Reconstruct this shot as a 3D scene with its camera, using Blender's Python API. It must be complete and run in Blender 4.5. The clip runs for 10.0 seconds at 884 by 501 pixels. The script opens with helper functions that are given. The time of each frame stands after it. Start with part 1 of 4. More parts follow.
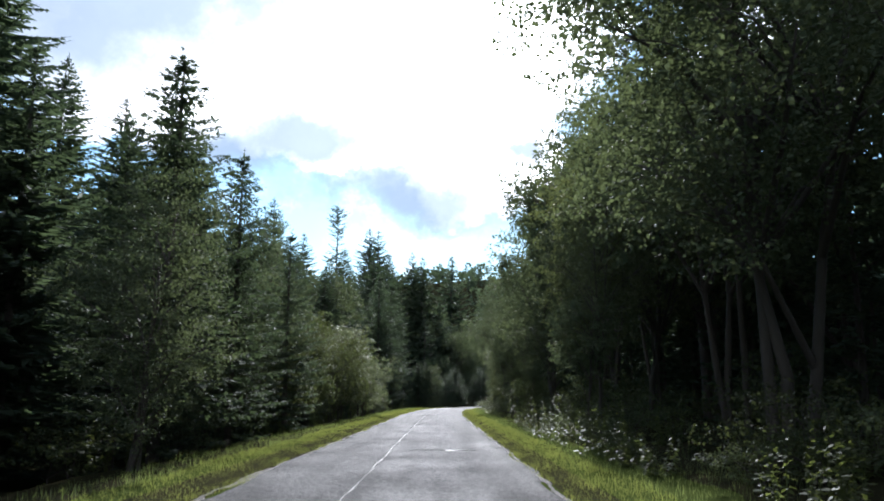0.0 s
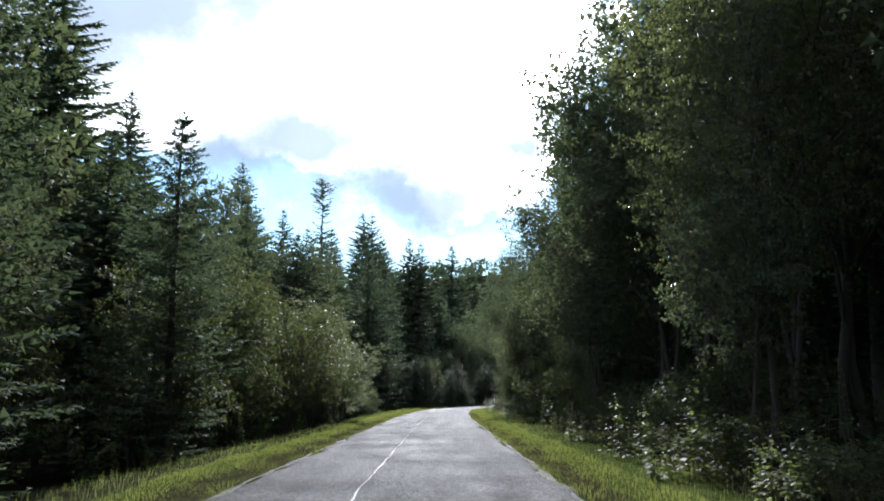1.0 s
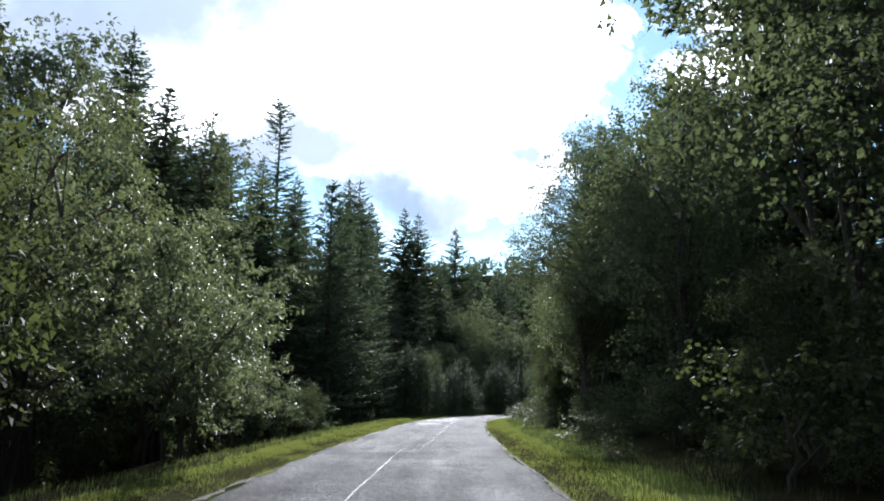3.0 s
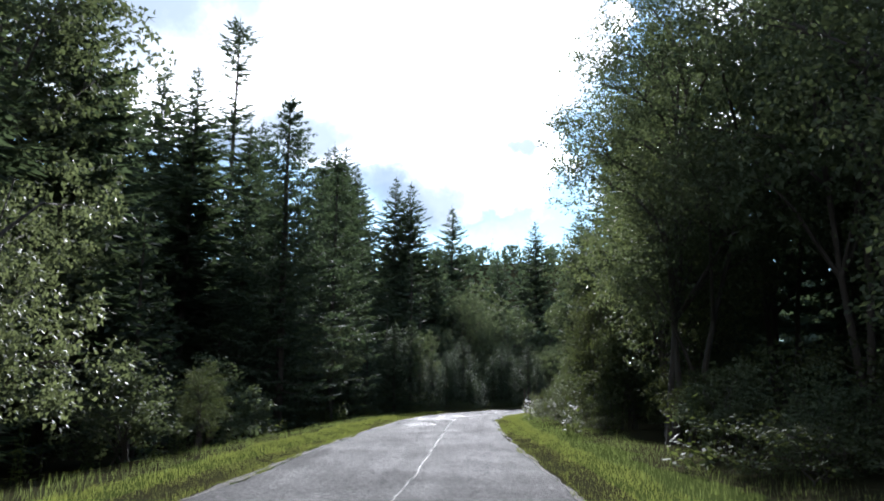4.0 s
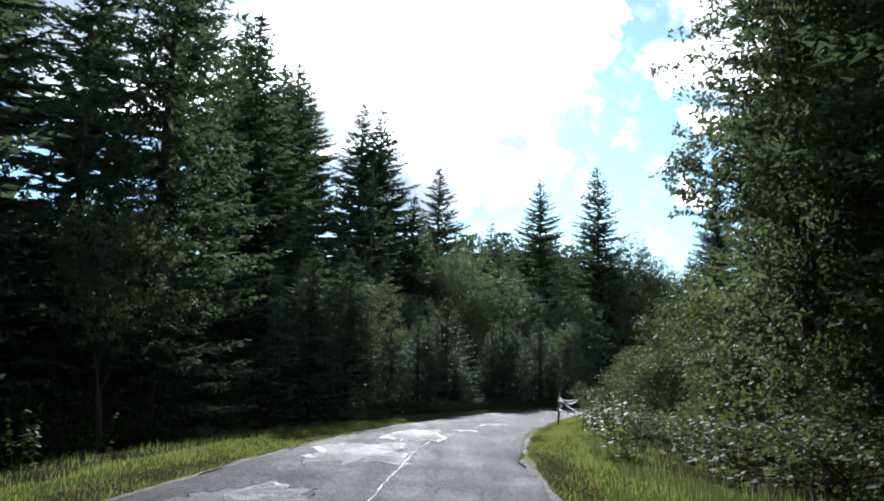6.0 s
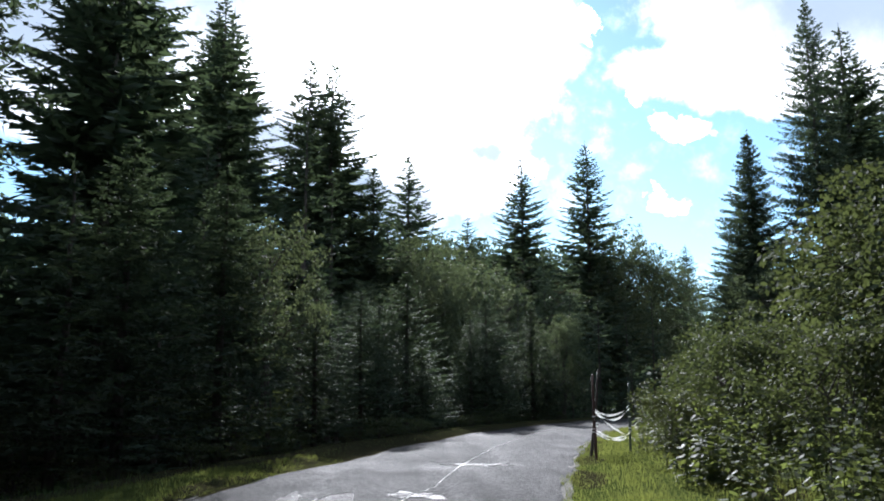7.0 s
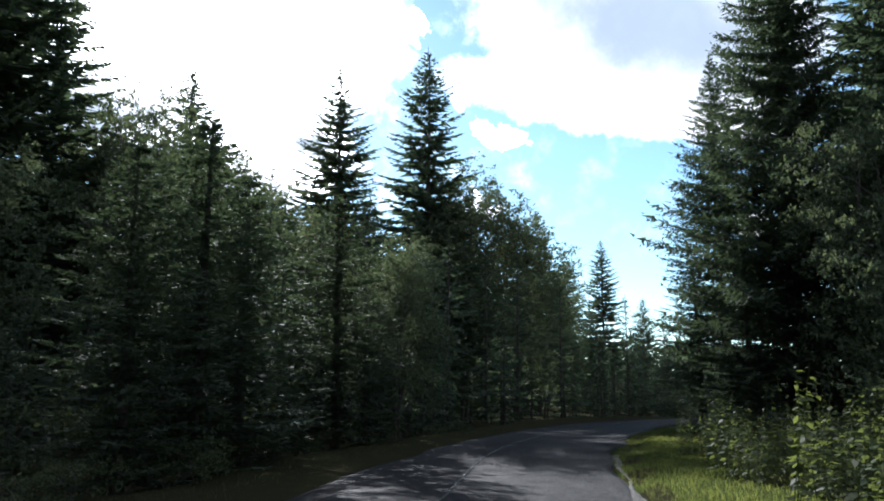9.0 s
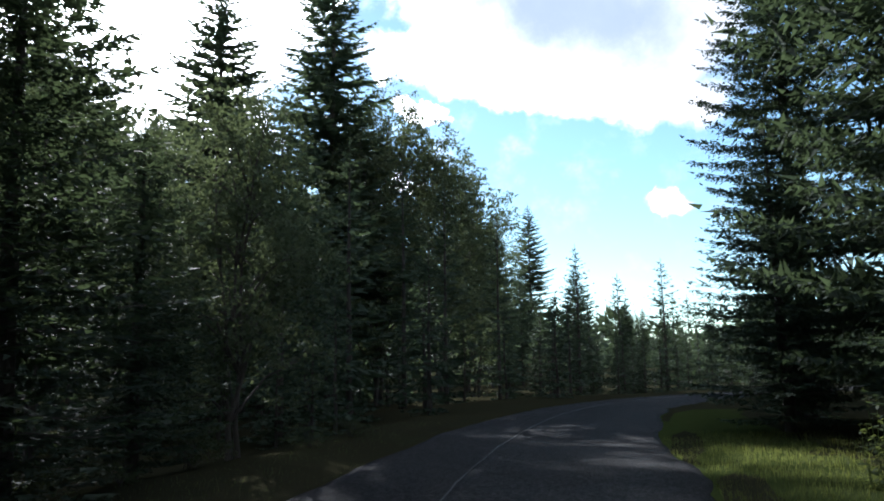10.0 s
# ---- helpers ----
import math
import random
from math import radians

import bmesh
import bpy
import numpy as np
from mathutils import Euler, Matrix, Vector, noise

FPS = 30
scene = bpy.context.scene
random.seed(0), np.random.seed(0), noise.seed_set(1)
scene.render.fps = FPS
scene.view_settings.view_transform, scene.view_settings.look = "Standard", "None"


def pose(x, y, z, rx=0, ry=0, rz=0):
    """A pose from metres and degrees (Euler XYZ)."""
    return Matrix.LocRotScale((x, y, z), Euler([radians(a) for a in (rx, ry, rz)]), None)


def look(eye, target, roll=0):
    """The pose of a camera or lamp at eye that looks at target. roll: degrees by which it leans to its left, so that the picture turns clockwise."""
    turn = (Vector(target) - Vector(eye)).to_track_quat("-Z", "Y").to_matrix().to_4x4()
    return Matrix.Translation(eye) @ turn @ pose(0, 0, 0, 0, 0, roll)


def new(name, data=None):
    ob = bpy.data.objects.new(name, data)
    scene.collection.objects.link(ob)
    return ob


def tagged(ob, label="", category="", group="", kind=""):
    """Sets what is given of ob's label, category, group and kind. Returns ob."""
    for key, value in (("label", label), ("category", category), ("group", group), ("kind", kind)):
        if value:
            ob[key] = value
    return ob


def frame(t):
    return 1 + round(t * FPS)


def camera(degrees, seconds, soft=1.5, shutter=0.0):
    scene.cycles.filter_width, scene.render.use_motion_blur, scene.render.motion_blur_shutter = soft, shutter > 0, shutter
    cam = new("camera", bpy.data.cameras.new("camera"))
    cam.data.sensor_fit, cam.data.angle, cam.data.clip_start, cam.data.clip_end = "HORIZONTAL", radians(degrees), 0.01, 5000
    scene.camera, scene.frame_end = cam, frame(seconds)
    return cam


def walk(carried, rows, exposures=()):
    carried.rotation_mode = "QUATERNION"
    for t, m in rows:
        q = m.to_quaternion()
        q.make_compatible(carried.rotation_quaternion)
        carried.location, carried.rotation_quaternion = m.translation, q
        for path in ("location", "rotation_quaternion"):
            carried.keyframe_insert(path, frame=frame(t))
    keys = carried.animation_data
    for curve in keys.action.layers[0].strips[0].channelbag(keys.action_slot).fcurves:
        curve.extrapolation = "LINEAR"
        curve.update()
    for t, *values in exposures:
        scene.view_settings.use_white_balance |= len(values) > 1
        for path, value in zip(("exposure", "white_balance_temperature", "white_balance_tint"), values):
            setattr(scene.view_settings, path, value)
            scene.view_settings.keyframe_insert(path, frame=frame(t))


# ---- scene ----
cam = camera(58.6, 10.0, soft=1.9)
EYE = 1.25
PATH = [
    (0.0, pose(-0.000, 0.000, EYE - 0.009, 100.62, -0.57, 0.00)),
    (0.5, pose(-0.093, 6.562, EYE - 0.009, 100.81, 0.37, 0.03)),
    (1.0, pose(-0.107, 13.082, EYE - 0.022, 100.54, -0.01, 0.04)),
    (1.5, pose(-0.124, 19.553, EYE - 0.048, 100.80, -1.27, 0.15)),
    (2.0, pose(-0.116, 25.985, EYE - 0.067, 100.39, -0.84, 0.20)),
    (2.5, pose(-0.074, 32.420, EYE - 0.070, 100.61, 0.09, 0.26)),
    (2.7, pose(-0.058, 34.988, EYE - 0.071, 101.03, -0.57, 0.27)),
    (4.0, pose(-0.101, 51.401, EYE - 0.052, 100.40, -0.69, -0.22)),
    (4.5, pose(0.048, 57.697, EYE - 0.044, 100.78, -1.14, -0.56)),
    (5.0, pose(0.280, 64.041, EYE - 0.051, 100.48, -0.96, -0.96)),
    (5.5, pose(0.569, 70.415, EYE - 0.072, 99.99, -1.15, -0.81)),
    (6.8, pose(1.743, 87.247, EYE - 0.087, 100.39, -0.77, -2.32)),
    (7.0, pose(1.968, 89.928, EYE - 0.084, 100.79, 0.06, -2.61)),
    (7.5, pose(2.590, 96.710, EYE - 0.071, 99.77, -0.30, -4.75)),
    (8.0, pose(3.497, 103.302, EYE - 0.049, 100.02, -0.19, -8.35)),
    (8.5, pose(4.742, 109.730, EYE - 0.012, 101.59, -0.54, -12.45)),
    (9.0, pose(6.387, 115.897, EYE + 0.042, 100.50, -0.15, -15.95)),
    (9.5, pose(8.435, 121.983, EYE + 0.069, 99.84, -0.05, -19.07)),
    (10.0, pose(10.750, 127.911, EYE + 0.073, 98.75, 0.99, -21.53)),
]
walk(cam, PATH, [(0.0, 1.62, 5900.0, 12.0), (10.0, 1.62, 5900.0, 12.0)])

# ---- light ----
SUN_AZ, SUN_EL = 0.6, 25.0   # degrees, azimuth clockwise from +y

sun = new("sun", bpy.data.lights.new("sun", "SUN"))
sun.data.energy, sun.data.angle, sun.data.color = 5.0, radians(0.6), (1.0, 0.97, 0.94)
sun.matrix_world = look((2.1, 200, 93.3), (0, 0, 0))


class Net:
    """A small helper for node trees."""

    def __init__(self, tree):
        self.tree = tree
        tree.nodes.clear()

    def node(self, kind, props=None, **inputs):
        n = self.tree.nodes.new(kind)
        props = props or {}
        if "operation" in props:
            n.operation = props["operation"]
        if "data_type" in props:
            n.data_type = props["data_type"]
        if "sky_type" in props:
            n.sky_type, n.sun_disc = props["sky_type"], props["sun_disc"]
            n.sun_elevation, n.sun_rotation, n.altitude = props["sun_elevation"], props["sun_rotation"], props["altitude"]
            n.air_density, n.dust_density, n.ozone_density = props["air_density"], props["dust_density"], props["ozone_density"]
        for key, value in inputs.items():
            slot = n.inputs[int(key[1:])] if key[0] == "i" and key[1:].isdigit() else n.inputs[key.replace("_", " ")]
            if isinstance(value, bpy.types.NodeSocket):
                self.tree.links.new(value, slot)
            else:
                slot.default_value = value
        return n

    def math(self, op, a, b=0.0, c=0.0):
        return self.node("ShaderNodeMath", {"operation": op}, i0=a, i1=b, i2=c).outputs[0]

    def ramp(self, fac, stops, mode="LINEAR"):
        n = self.node("ShaderNodeValToRGB", None, Fac=fac)
        n.color_ramp.interpolation = mode
        while len(n.color_ramp.elements) < len(stops):
            n.color_ramp.elements.new(0.5)
        for e, (p, c) in zip(n.color_ramp.elements, stops):
            e.position, e.color = p, (*c, 1) if len(c) == 3 else c
        return n.outputs["Color"]

    def mix(self, fac, a, b):
        return self.node("ShaderNodeMix", {"data_type": "RGBA"}, i0=fac, i6=a, i7=b).outputs[2]

    def noise(self, vec, scale, detail=4.0, rough=0.55):
        return self.node("ShaderNodeTexNoise", None, Vector=vec, Scale=scale, Detail=detail, Roughness=rough).outputs["Fac"]


def make_world():
    world = bpy.data.worlds.new("sky")
    world.use_nodes = True
    scene.world = world
    n = Net(world.node_tree)
    out = n.node("ShaderNodeOutputWorld")
    sky = n.node("ShaderNodeTexSky", {"sky_type": "NISHITA", "sun_disc": False, "sun_elevation": radians(SUN_EL),
                                      "sun_rotation": radians(SUN_AZ), "altitude": 600.0, "air_density": 1.0,
                                      "dust_density": 0.15, "ozone_density": 1.2}).outputs[0]
    d = n.node("ShaderNodeTexCoord").outputs["Generated"]
    sep = n.node("ShaderNodeSeparateXYZ", None, Vector=d)
    x, y, z = sep.outputs
    ahead = n.math("MAXIMUM", y, 0.08)
    wob = n.node("ShaderNodeTexNoise", None, Vector=d, Scale=16.0, Detail=7.0, Roughness=0.6).outputs["Color"]
    wsep = n.node("ShaderNodeSeparateXYZ", None, Vector=wob)
    u = n.math("ADD", n.math("DIVIDE", x, ahead), n.math("MULTIPLY_ADD", wsep.outputs[0], 0.12, -0.06))
    v = n.math("ADD", n.math("DIVIDE", z, ahead), n.math("MULTIPLY_ADD", wsep.outputs[1], 0.10, -0.05))

    def blob(cu, cv, a, b, lean=0.0):
        du, dv = n.math("SUBTRACT", u, cu), n.math("SUBTRACT", v, cv)
        dv = n.math("SUBTRACT", dv, n.math("MULTIPLY", du, lean))
        q = n.math("ADD", n.math("POWER", n.math("ABSOLUTE", n.math("DIVIDE", du, a)), 2.0),
                   n.math("POWER", n.math("ABSOLUTE", n.math("DIVIDE", dv, b)), 2.0))
        return n.math("MAXIMUM", n.math("SUBTRACT", 1.0, q), 0.0)

    def union(rows):
        total = None
        for r in rows:
            s = blob(*r)
            total = s if total is None else n.math("MAXIMUM", total, s)
        return total

    # bright cumulus bank round the sun, thin grey undersides, a large grey cloud to the east
    white = union(CLOUD_WHITE)
    grey = union(CLOUD_GREY)
    # unseen clouds behind the camera, spread wide to brighten the near side of foliage
    loose = n.ramp(n.noise(d, 2.3, 7.0, 0.6), [(0.42, (0, 0, 0)), (0.58, (1, 1, 1))])
    fine = n.noise(d, 7.0, 5.0, 0.6)
    behind = n.ramp(y, [(0.0, (1, 1, 1)), (0.25, (0, 0, 0))])
    cover = n.math("MAXIMUM", n.ramp(n.math("MULTIPLY_ADD", n.noise(d, 22.0, 6.0, 0.6), 0.7, n.math("SUBTRACT", white, 0.35)), [(0.0, (0, 0, 0)), (0.55, (1, 1, 1))], "EASE"), n.math("MULTIPLY", loose, behind))
    glow = n.node("ShaderNodeVectorMath", {"operation": "DOT_PRODUCT"}, i0=d,
                  i1=(math.sin(radians(SUN_AZ)) * math.cos(radians(SUN_EL)), math.cos(radians(SUN_AZ)) * math.cos(radians(SUN_EL)),
                      math.sin(radians(SUN_EL)))).outputs["Value"]
    halo = n.math("POWER", n.math("MAXIMUM", glow, 0.0), 14.0)
    shine = n.math("ADD", n.math("MULTIPLY_ADD", halo, 2.1, 0.46), n.math("MULTIPLY", behind, 0.02))
    shine = n.math("MULTIPLY", shine, n.math("MULTIPLY_ADD", fine, 0.5, 0.75))
    lit = n.node("ShaderNodeVectorMath", {"operation": "SCALE"}, i0=(0.98, 0.99, 1.0), Scale=shine).outputs[0]
    blue = n.node("ShaderNodeVectorMath", {"operation": "MULTIPLY"}, i0=sky, i1=SKY_BLUE).outputs[0]
    col = n.mix(cover, blue, lit)
    under = n.math("MULTIPLY", n.ramp(n.math("MULTIPLY_ADD", n.noise(d, 14.0, 6.0, 0.6), 0.8, n.math("SUBTRACT", grey, 0.4)), [(0.0, (0, 0, 0)), (1.0, (1, 1, 1))], "EASE"), 0.95)
    shade = n.mix(fine, (0.12, 0.158, 0.21, 1), (0.225, 0.268, 0.32, 1))
    col = n.mix(under, col, shade)
    bg = n.node("ShaderNodeBackground", None, Color=col, Strength=1.0)
    n.tree.links.new(bg.outputs[0], out.inputs[0])


SKY_BLUE = (0.060, 0.069, 0.066)
# tangent-plane places ahead: east, up, half width, half height, lean
CLOUD_WHITE = [(-0.02, 0.52, 0.27, 0.28), (0.05, 0.31, 0.13, 0.09), (-0.15, 0.345, 0.15, 0.06), (-0.36, 0.41, 0.22, 0.10),
               (-0.45, 0.56, 0.35, 0.17), (0.66, 0.58, 0.36, 0.17, 0.05), (0.62, 0.445, 0.36, 0.075), (0.379, 0.367, 0.05, 0.022),
               (0.32, 0.417, 0.02, 0.02), (0.245, 0.512, 0.02, 0.04), (0.344, 0.253, 0.035, 0.018), (0.789, 0.262, 0.05, 0.024)]
CLOUD_GREY = [(-0.43, 0.53, 0.46, 0.18, 0.15), (-0.20, 0.335, 0.25, 0.06, 0.12), (-0.045, 0.268, 0.2, 0.06, -0.15),
              (0.62, 0.57, 0.37, 0.16, -0.03), (0.11, 0.325, 0.035, 0.035)]
make_world()

# ---- materials ----


def material(name):
    m = bpy.data.materials.new(name)
    m.use_nodes = True
    return m, Net(m.node_tree)


def leaf_material(name, dark, light, through_colour, gloss=0.38, sheer=0.45, scale=3.0, spec=0.1):
    """Foliage: coloured from piece to piece and tree to tree, glossy on top, lit through from behind."""
    m, n = material(name)
    out = n.node("ShaderNodeOutputMaterial")
    geo = n.node("ShaderNodeNewGeometry")
    info = n.node("ShaderNodeObjectInfo")
    pos = n.node("ShaderNodeTexCoord").outputs["Object"]
    patch = n.noise(pos, scale * 0.25, 3.0)
    r = n.math("ADD", n.math("MULTIPLY", geo.outputs["Random Per Island"], 0.55), n.math("MULTIPLY", patch, 0.6))
    col = n.mix(r, (*dark, 1), (*light, 1))
    hsv = n.node("ShaderNodeHueSaturation", None, Hue=n.math("MULTIPLY_ADD", info.outputs["Random"], 0.035, 0.483),
                 Saturation=0.66, Value=n.math("MULTIPLY_ADD", info.outputs["Random"], 0.4, 0.82), Color=col).outputs[0]
    bs = n.node("ShaderNodeBsdfPrincipled", None, Base_Color=hsv, Roughness=gloss, Specular_IOR_Level=spec)
    tcol = n.mix(0.5, (*through_colour, 1), hsv)
    tr = n.node("ShaderNodeBsdfTranslucent", None, Color=tcol)
    mix = n.node("ShaderNodeMixShader", None, i0=sheer, i1=bs.outputs[0], i2=tr.outputs[0])
    n.tree.links.new(mix.outputs[0], out.inputs[0])
    return m


def bark_material(name, dark, light):
    m, n = material(name)
    out = n.node("ShaderNodeOutputMaterial")
    pos = n.node("ShaderNodeTexCoord").outputs["Object"]
    stretch = n.node("ShaderNodeMapping", None, Vector=pos)
    stretch.inputs["Scale"].default_value = (6.0, 6.0, 1.2)
    a = n.noise(stretch.outputs[0], 3.0, 6.0, 0.65)
    b = n.noise(pos, 1.2, 3.0)
    col = n.mix(n.math("MULTIPLY_ADD", b, 0.5, n.math("MULTIPLY", a, 0.5)), (*dark, 1), (*light, 1))
    bump = n.node("ShaderNodeBump", None, Strength=0.7, Distance=0.03, Height=a)
    bs = n.node("ShaderNodeBsdfPrincipled", None, Base_Color=col, Roughness=0.9, Normal=bump.outputs[0])
    n.tree.links.new(bs.outputs[0], out.inputs[0])
    return m


def asphalt_material(name, dark, light, rough_low, rough_high, grain=90.0, shine=0.5):
    m, n = material(name)
    out = n.node("ShaderNodeOutputMaterial")
    pos = n.node("ShaderNodeTexCoord").outputs["Object"]
    cells = n.node("ShaderNodeTexVoronoi", None, Vector=pos, Scale=grain)
    stone = cells.outputs["Distance"]
    chip = n.node("ShaderNodeSeparateXYZ", None, Vector=cells.outputs["Color"]).outputs[0]
    fine = n.noise(pos, 60.0, 4.0, 0.7)
    long = n.node("ShaderNodeMapping", None, Vector=pos)
    long.inputs["Scale"].default_value = (1.6, 0.12, 1.0)
    wear = n.noise(long.outputs[0], 1.3, 4.0, 0.6)
    stain = n.noise(pos, 0.55, 5.0, 0.6)
    speck = n.ramp(n.noise(pos, 26.0, 3.0, 0.7), [(0.38, (0, 0, 0)), (0.62, (1, 1, 1))])
    k = n.math("ADD", n.math("MULTIPLY", n.math("ADD", fine, speck), 0.22), n.math("MULTIPLY", n.math("ADD", wear, stain), 0.28))
    k = n.math("ADD", k, n.math("MULTIPLY_ADD", n.math("POWER", chip, 3.5), 1.5, -0.32))
    col = n.mix(k, (*dark, 1), (*light, 1))
    rough = n.node("ShaderNodeMapRange", None, Value=n.math("ADD", n.math("MULTIPLY", stain, 0.6), n.math("MULTIPLY", wear, 0.4)))
    for key, val in zip(("From Min", "From Max", "To Min", "To Max"), (0.35, 0.65, rough_low, rough_high)):
        rough.inputs[key].default_value = val
    height = n.math("ADD", n.math("MULTIPLY", stone, 0.6), n.math("MULTIPLY", fine, 0.8))
    bump = n.node("ShaderNodeBump", None, Strength=1.0, Distance=0.025, Height=height)
    bs = n.node("ShaderNodeBsdfPrincipled", None, Base_Color=col, Roughness=rough.outputs[0], Specular_IOR_Level=shine, Normal=bump.outputs[0])
    n.tree.links.new(bs.outputs[0], out.inputs[0])
    return m


def soil_material():
    m, n = material("soil")
    out = n.node("ShaderNodeOutputMaterial")
    pos = n.node("ShaderNodeTexCoord").outputs["Object"]
    a, b = n.noise(pos, 0.5, 5.0, 0.6), n.noise(pos, 9.0, 5.0, 0.7)
    col = n.mix(a, (0.018, 0.015, 0.010, 1), (0.022, 0.028, 0.012, 1))
    col = n.mix(n.math("MULTIPLY", b, 0.6), col, (0.034, 0.027, 0.017, 1))
    bump = n.node("ShaderNodeBump", None, Strength=0.9, Distance=0.06, Height=b)
    bs = n.node("ShaderNodeBsdfPrincipled", None, Base_Color=col, Roughness=1.0, Specular_IOR_Level=0.0, Normal=bump.outputs[0])
    n.tree.links.new(bs.outputs[0], out.inputs[0])
    return m


def paint_material(name, a, b, rough=0.5, scale=14.0, spec=0.4):
    m, n = material(name)
    out = n.node("ShaderNodeOutputMaterial")
    pos = n.node("ShaderNodeTexCoord").outputs["Object"]
    k = n.noise(pos, scale, 5.0, 0.65)
    col = n.mix(k, (*a, 1), (*b, 1))
    bump = n.node("ShaderNodeBump", None, Strength=0.4, Distance=0.01, Height=k)
    bs = n.node("ShaderNodeBsdfPrincipled", None, Base_Color=col, Roughness=rough, Specular_IOR_Level=spec, Normal=bump.outputs[0])
    n.tree.links.new(bs.outputs[0], out.inputs[0])
    return m


NEEDLE = leaf_material("spruce_needles", (0.018, 0.033, 0.022), (0.055, 0.084, 0.048), (0.10, 0.145, 0.045), 0.85, 0.28, 3.0, 0.06)
PINE_NEEDLE = leaf_material("pine_needles", (0.02, 0.038, 0.022), (0.055, 0.085, 0.042), (0.10, 0.15, 0.04), 0.5, 0.27)
LEAF = leaf_material("broad_leaves", (0.028, 0.047, 0.022), (0.082, 0.110, 0.046), (0.14, 0.175, 0.05), 0.8, 0.30, 3.0, 0.07)
LEAF_LIGHT = leaf_material("pale_leaves", (0.045, 0.067, 0.026), (0.105, 0.130, 0.052), (0.18, 0.21, 0.06), 0.55, 0.34)
# LEAF_SUN: backlit maples get lighter, yellower leaves, with sunlight put into the colour
LEAF_SUN = leaf_material("sunlit_maple_leaves", (0.03, 0.05, 0.019), (0.09, 0.115, 0.038), (0.19, 0.22, 0.045), 0.5, 0.36, 3.0, 0.12)
GRASS = leaf_material("grass_blades", (0.015, 0.025, 0.005), (0.048, 0.06, 0.012), (0.23, 0.255, 0.042), 0.7, 0.5)
SHRUB = leaf_material("shrub_leaves", (0.016, 0.028, 0.009), (0.058, 0.075, 0.023), (0.14, 0.168, 0.034), 0.78, 0.25, 3.0, 0.08)
NETTLE = leaf_material("nettle_leaves", (0.017, 0.034, 0.009), (0.064, 0.092, 0.022), (0.2, 0.24, 0.04), 0.6, 0.42, 3.0, 0.05)
BARK = bark_material("grey_brown_bark", (0.018, 0.015, 0.012), (0.065, 0.054, 0.043))
BARK_RED = bark_material("pine_bark", (0.05, 0.028, 0.016), (0.2, 0.11, 0.06))
ASPHALT = asphalt_material("worn_asphalt", (0.007, 0.007, 0.0074), (0.034, 0.0333, 0.0326), 0.74, 0.95, 32.0, 0.036)
TAR = asphalt_material("glossy_tar", (0.016, 0.016, 0.016), (0.055, 0.053, 0.05), 0.45, 0.85, 18.0, 0.34)
DULL_TAR = asphalt_material("dull_tar", (0.03, 0.03, 0.03), (0.075, 0.073, 0.07), 0.6, 0.8, 30.0, 0.2)
BITUMEN = asphalt_material("old_bitumen", (0.006, 0.006, 0.006), (0.03, 0.03, 0.03), 0.8, 0.95, 60.0, 0.08)
PATCH = asphalt_material("patching_asphalt", (0.016, 0.016, 0.0155), (0.058, 0.0565, 0.0545), 0.68, 0.92, 20.0, 0.062)
SOIL = soil_material()

# ---- plan of the road and the ground ----
YS = np.arange(-60.0, 420.0, 1.0)
_way = np.array([(-60, -0.7), (0, -0.7), (60, -0.72), (73, -0.45), (84, 0.0), (93, 0.6), (100, 1.6), (105, 2.7), (110, 4.0), (116, 5.7),
                 (122, 7.75), (128, 10.4), (134, 13.4), (141, 17.7), (148, 22.8), (153, 27.5), (157, 33.0), (160, 40.0), (162, 48.0), (164, 60.0), (420, 1600.0)])
_xs = np.interp(YS, _way[:, 0], _way[:, 1])
_xs = np.convolve(np.pad(_xs, 4, mode="edge"), np.hanning(11)[1:-1] / np.hanning(11).sum(), "valid")
_slope = np.gradient(_xs, YS)


def road_x(y):
    return np.interp(y, YS, _xs)


def heading(y):
    return np.arctan(np.interp(y, YS, _slope))


def lateral(x, y):
    """Metres to the right of the road's centre line."""
    return (x - road_x(y)) * np.cos(heading(y))


_line = np.column_stack([_xs, YS])


def road_gap(x, y):
    """Metres to the nearest stretch of the centre line."""
    return float(np.hypot(_line[:, 0] - x, _line[:, 1] - y).min())


def beside(y, s):
    """The place s metres to the right of the centre line, on the line's normal at y."""
    a = heading(y)
    return road_x(y) + s * np.cos(a), y - s * np.sin(a)


def smooth(a, b, t):
    t = np.clip((t - a) / (b - a), 0, 1)
    return t * t * (3 - 2 * t)


def waves(x, y):
    return (np.sin(x * 0.71 + y * 0.23) * np.sin(y * 0.53 - x * 0.31) * 0.5 + np.sin(x * 1.9 - y * 1.3) * np.sin(y * 2.3 + x * 0.7) * 0.2)


def ground_z(x, y):
    s = lateral(x, y)
    left, right = smooth(3.6, 9.0, -s), smooth(4.0, 9.0, s)
    z = -0.03 - 0.85 * left + 0.5 * right * (1 - 0.7 * smooth(60, 85, y))
    z = z + 0.10 * smooth(2.5, 3.2, np.abs(s)) * (1 - left)
    z = z + waves(x, y) * 0.16 * smooth(3.0, 6.0, np.abs(s))
    # a wooded rise far behind the bend
    far = smooth(240, 580, y) * 84.0 * (1 - 0.25 * smooth(20, 300, np.abs(x - 10))) * (1 - 0.96 * smooth(70, 180, x))
    return z + far * (1 + 0.05 * np.sin(x * 0.02))


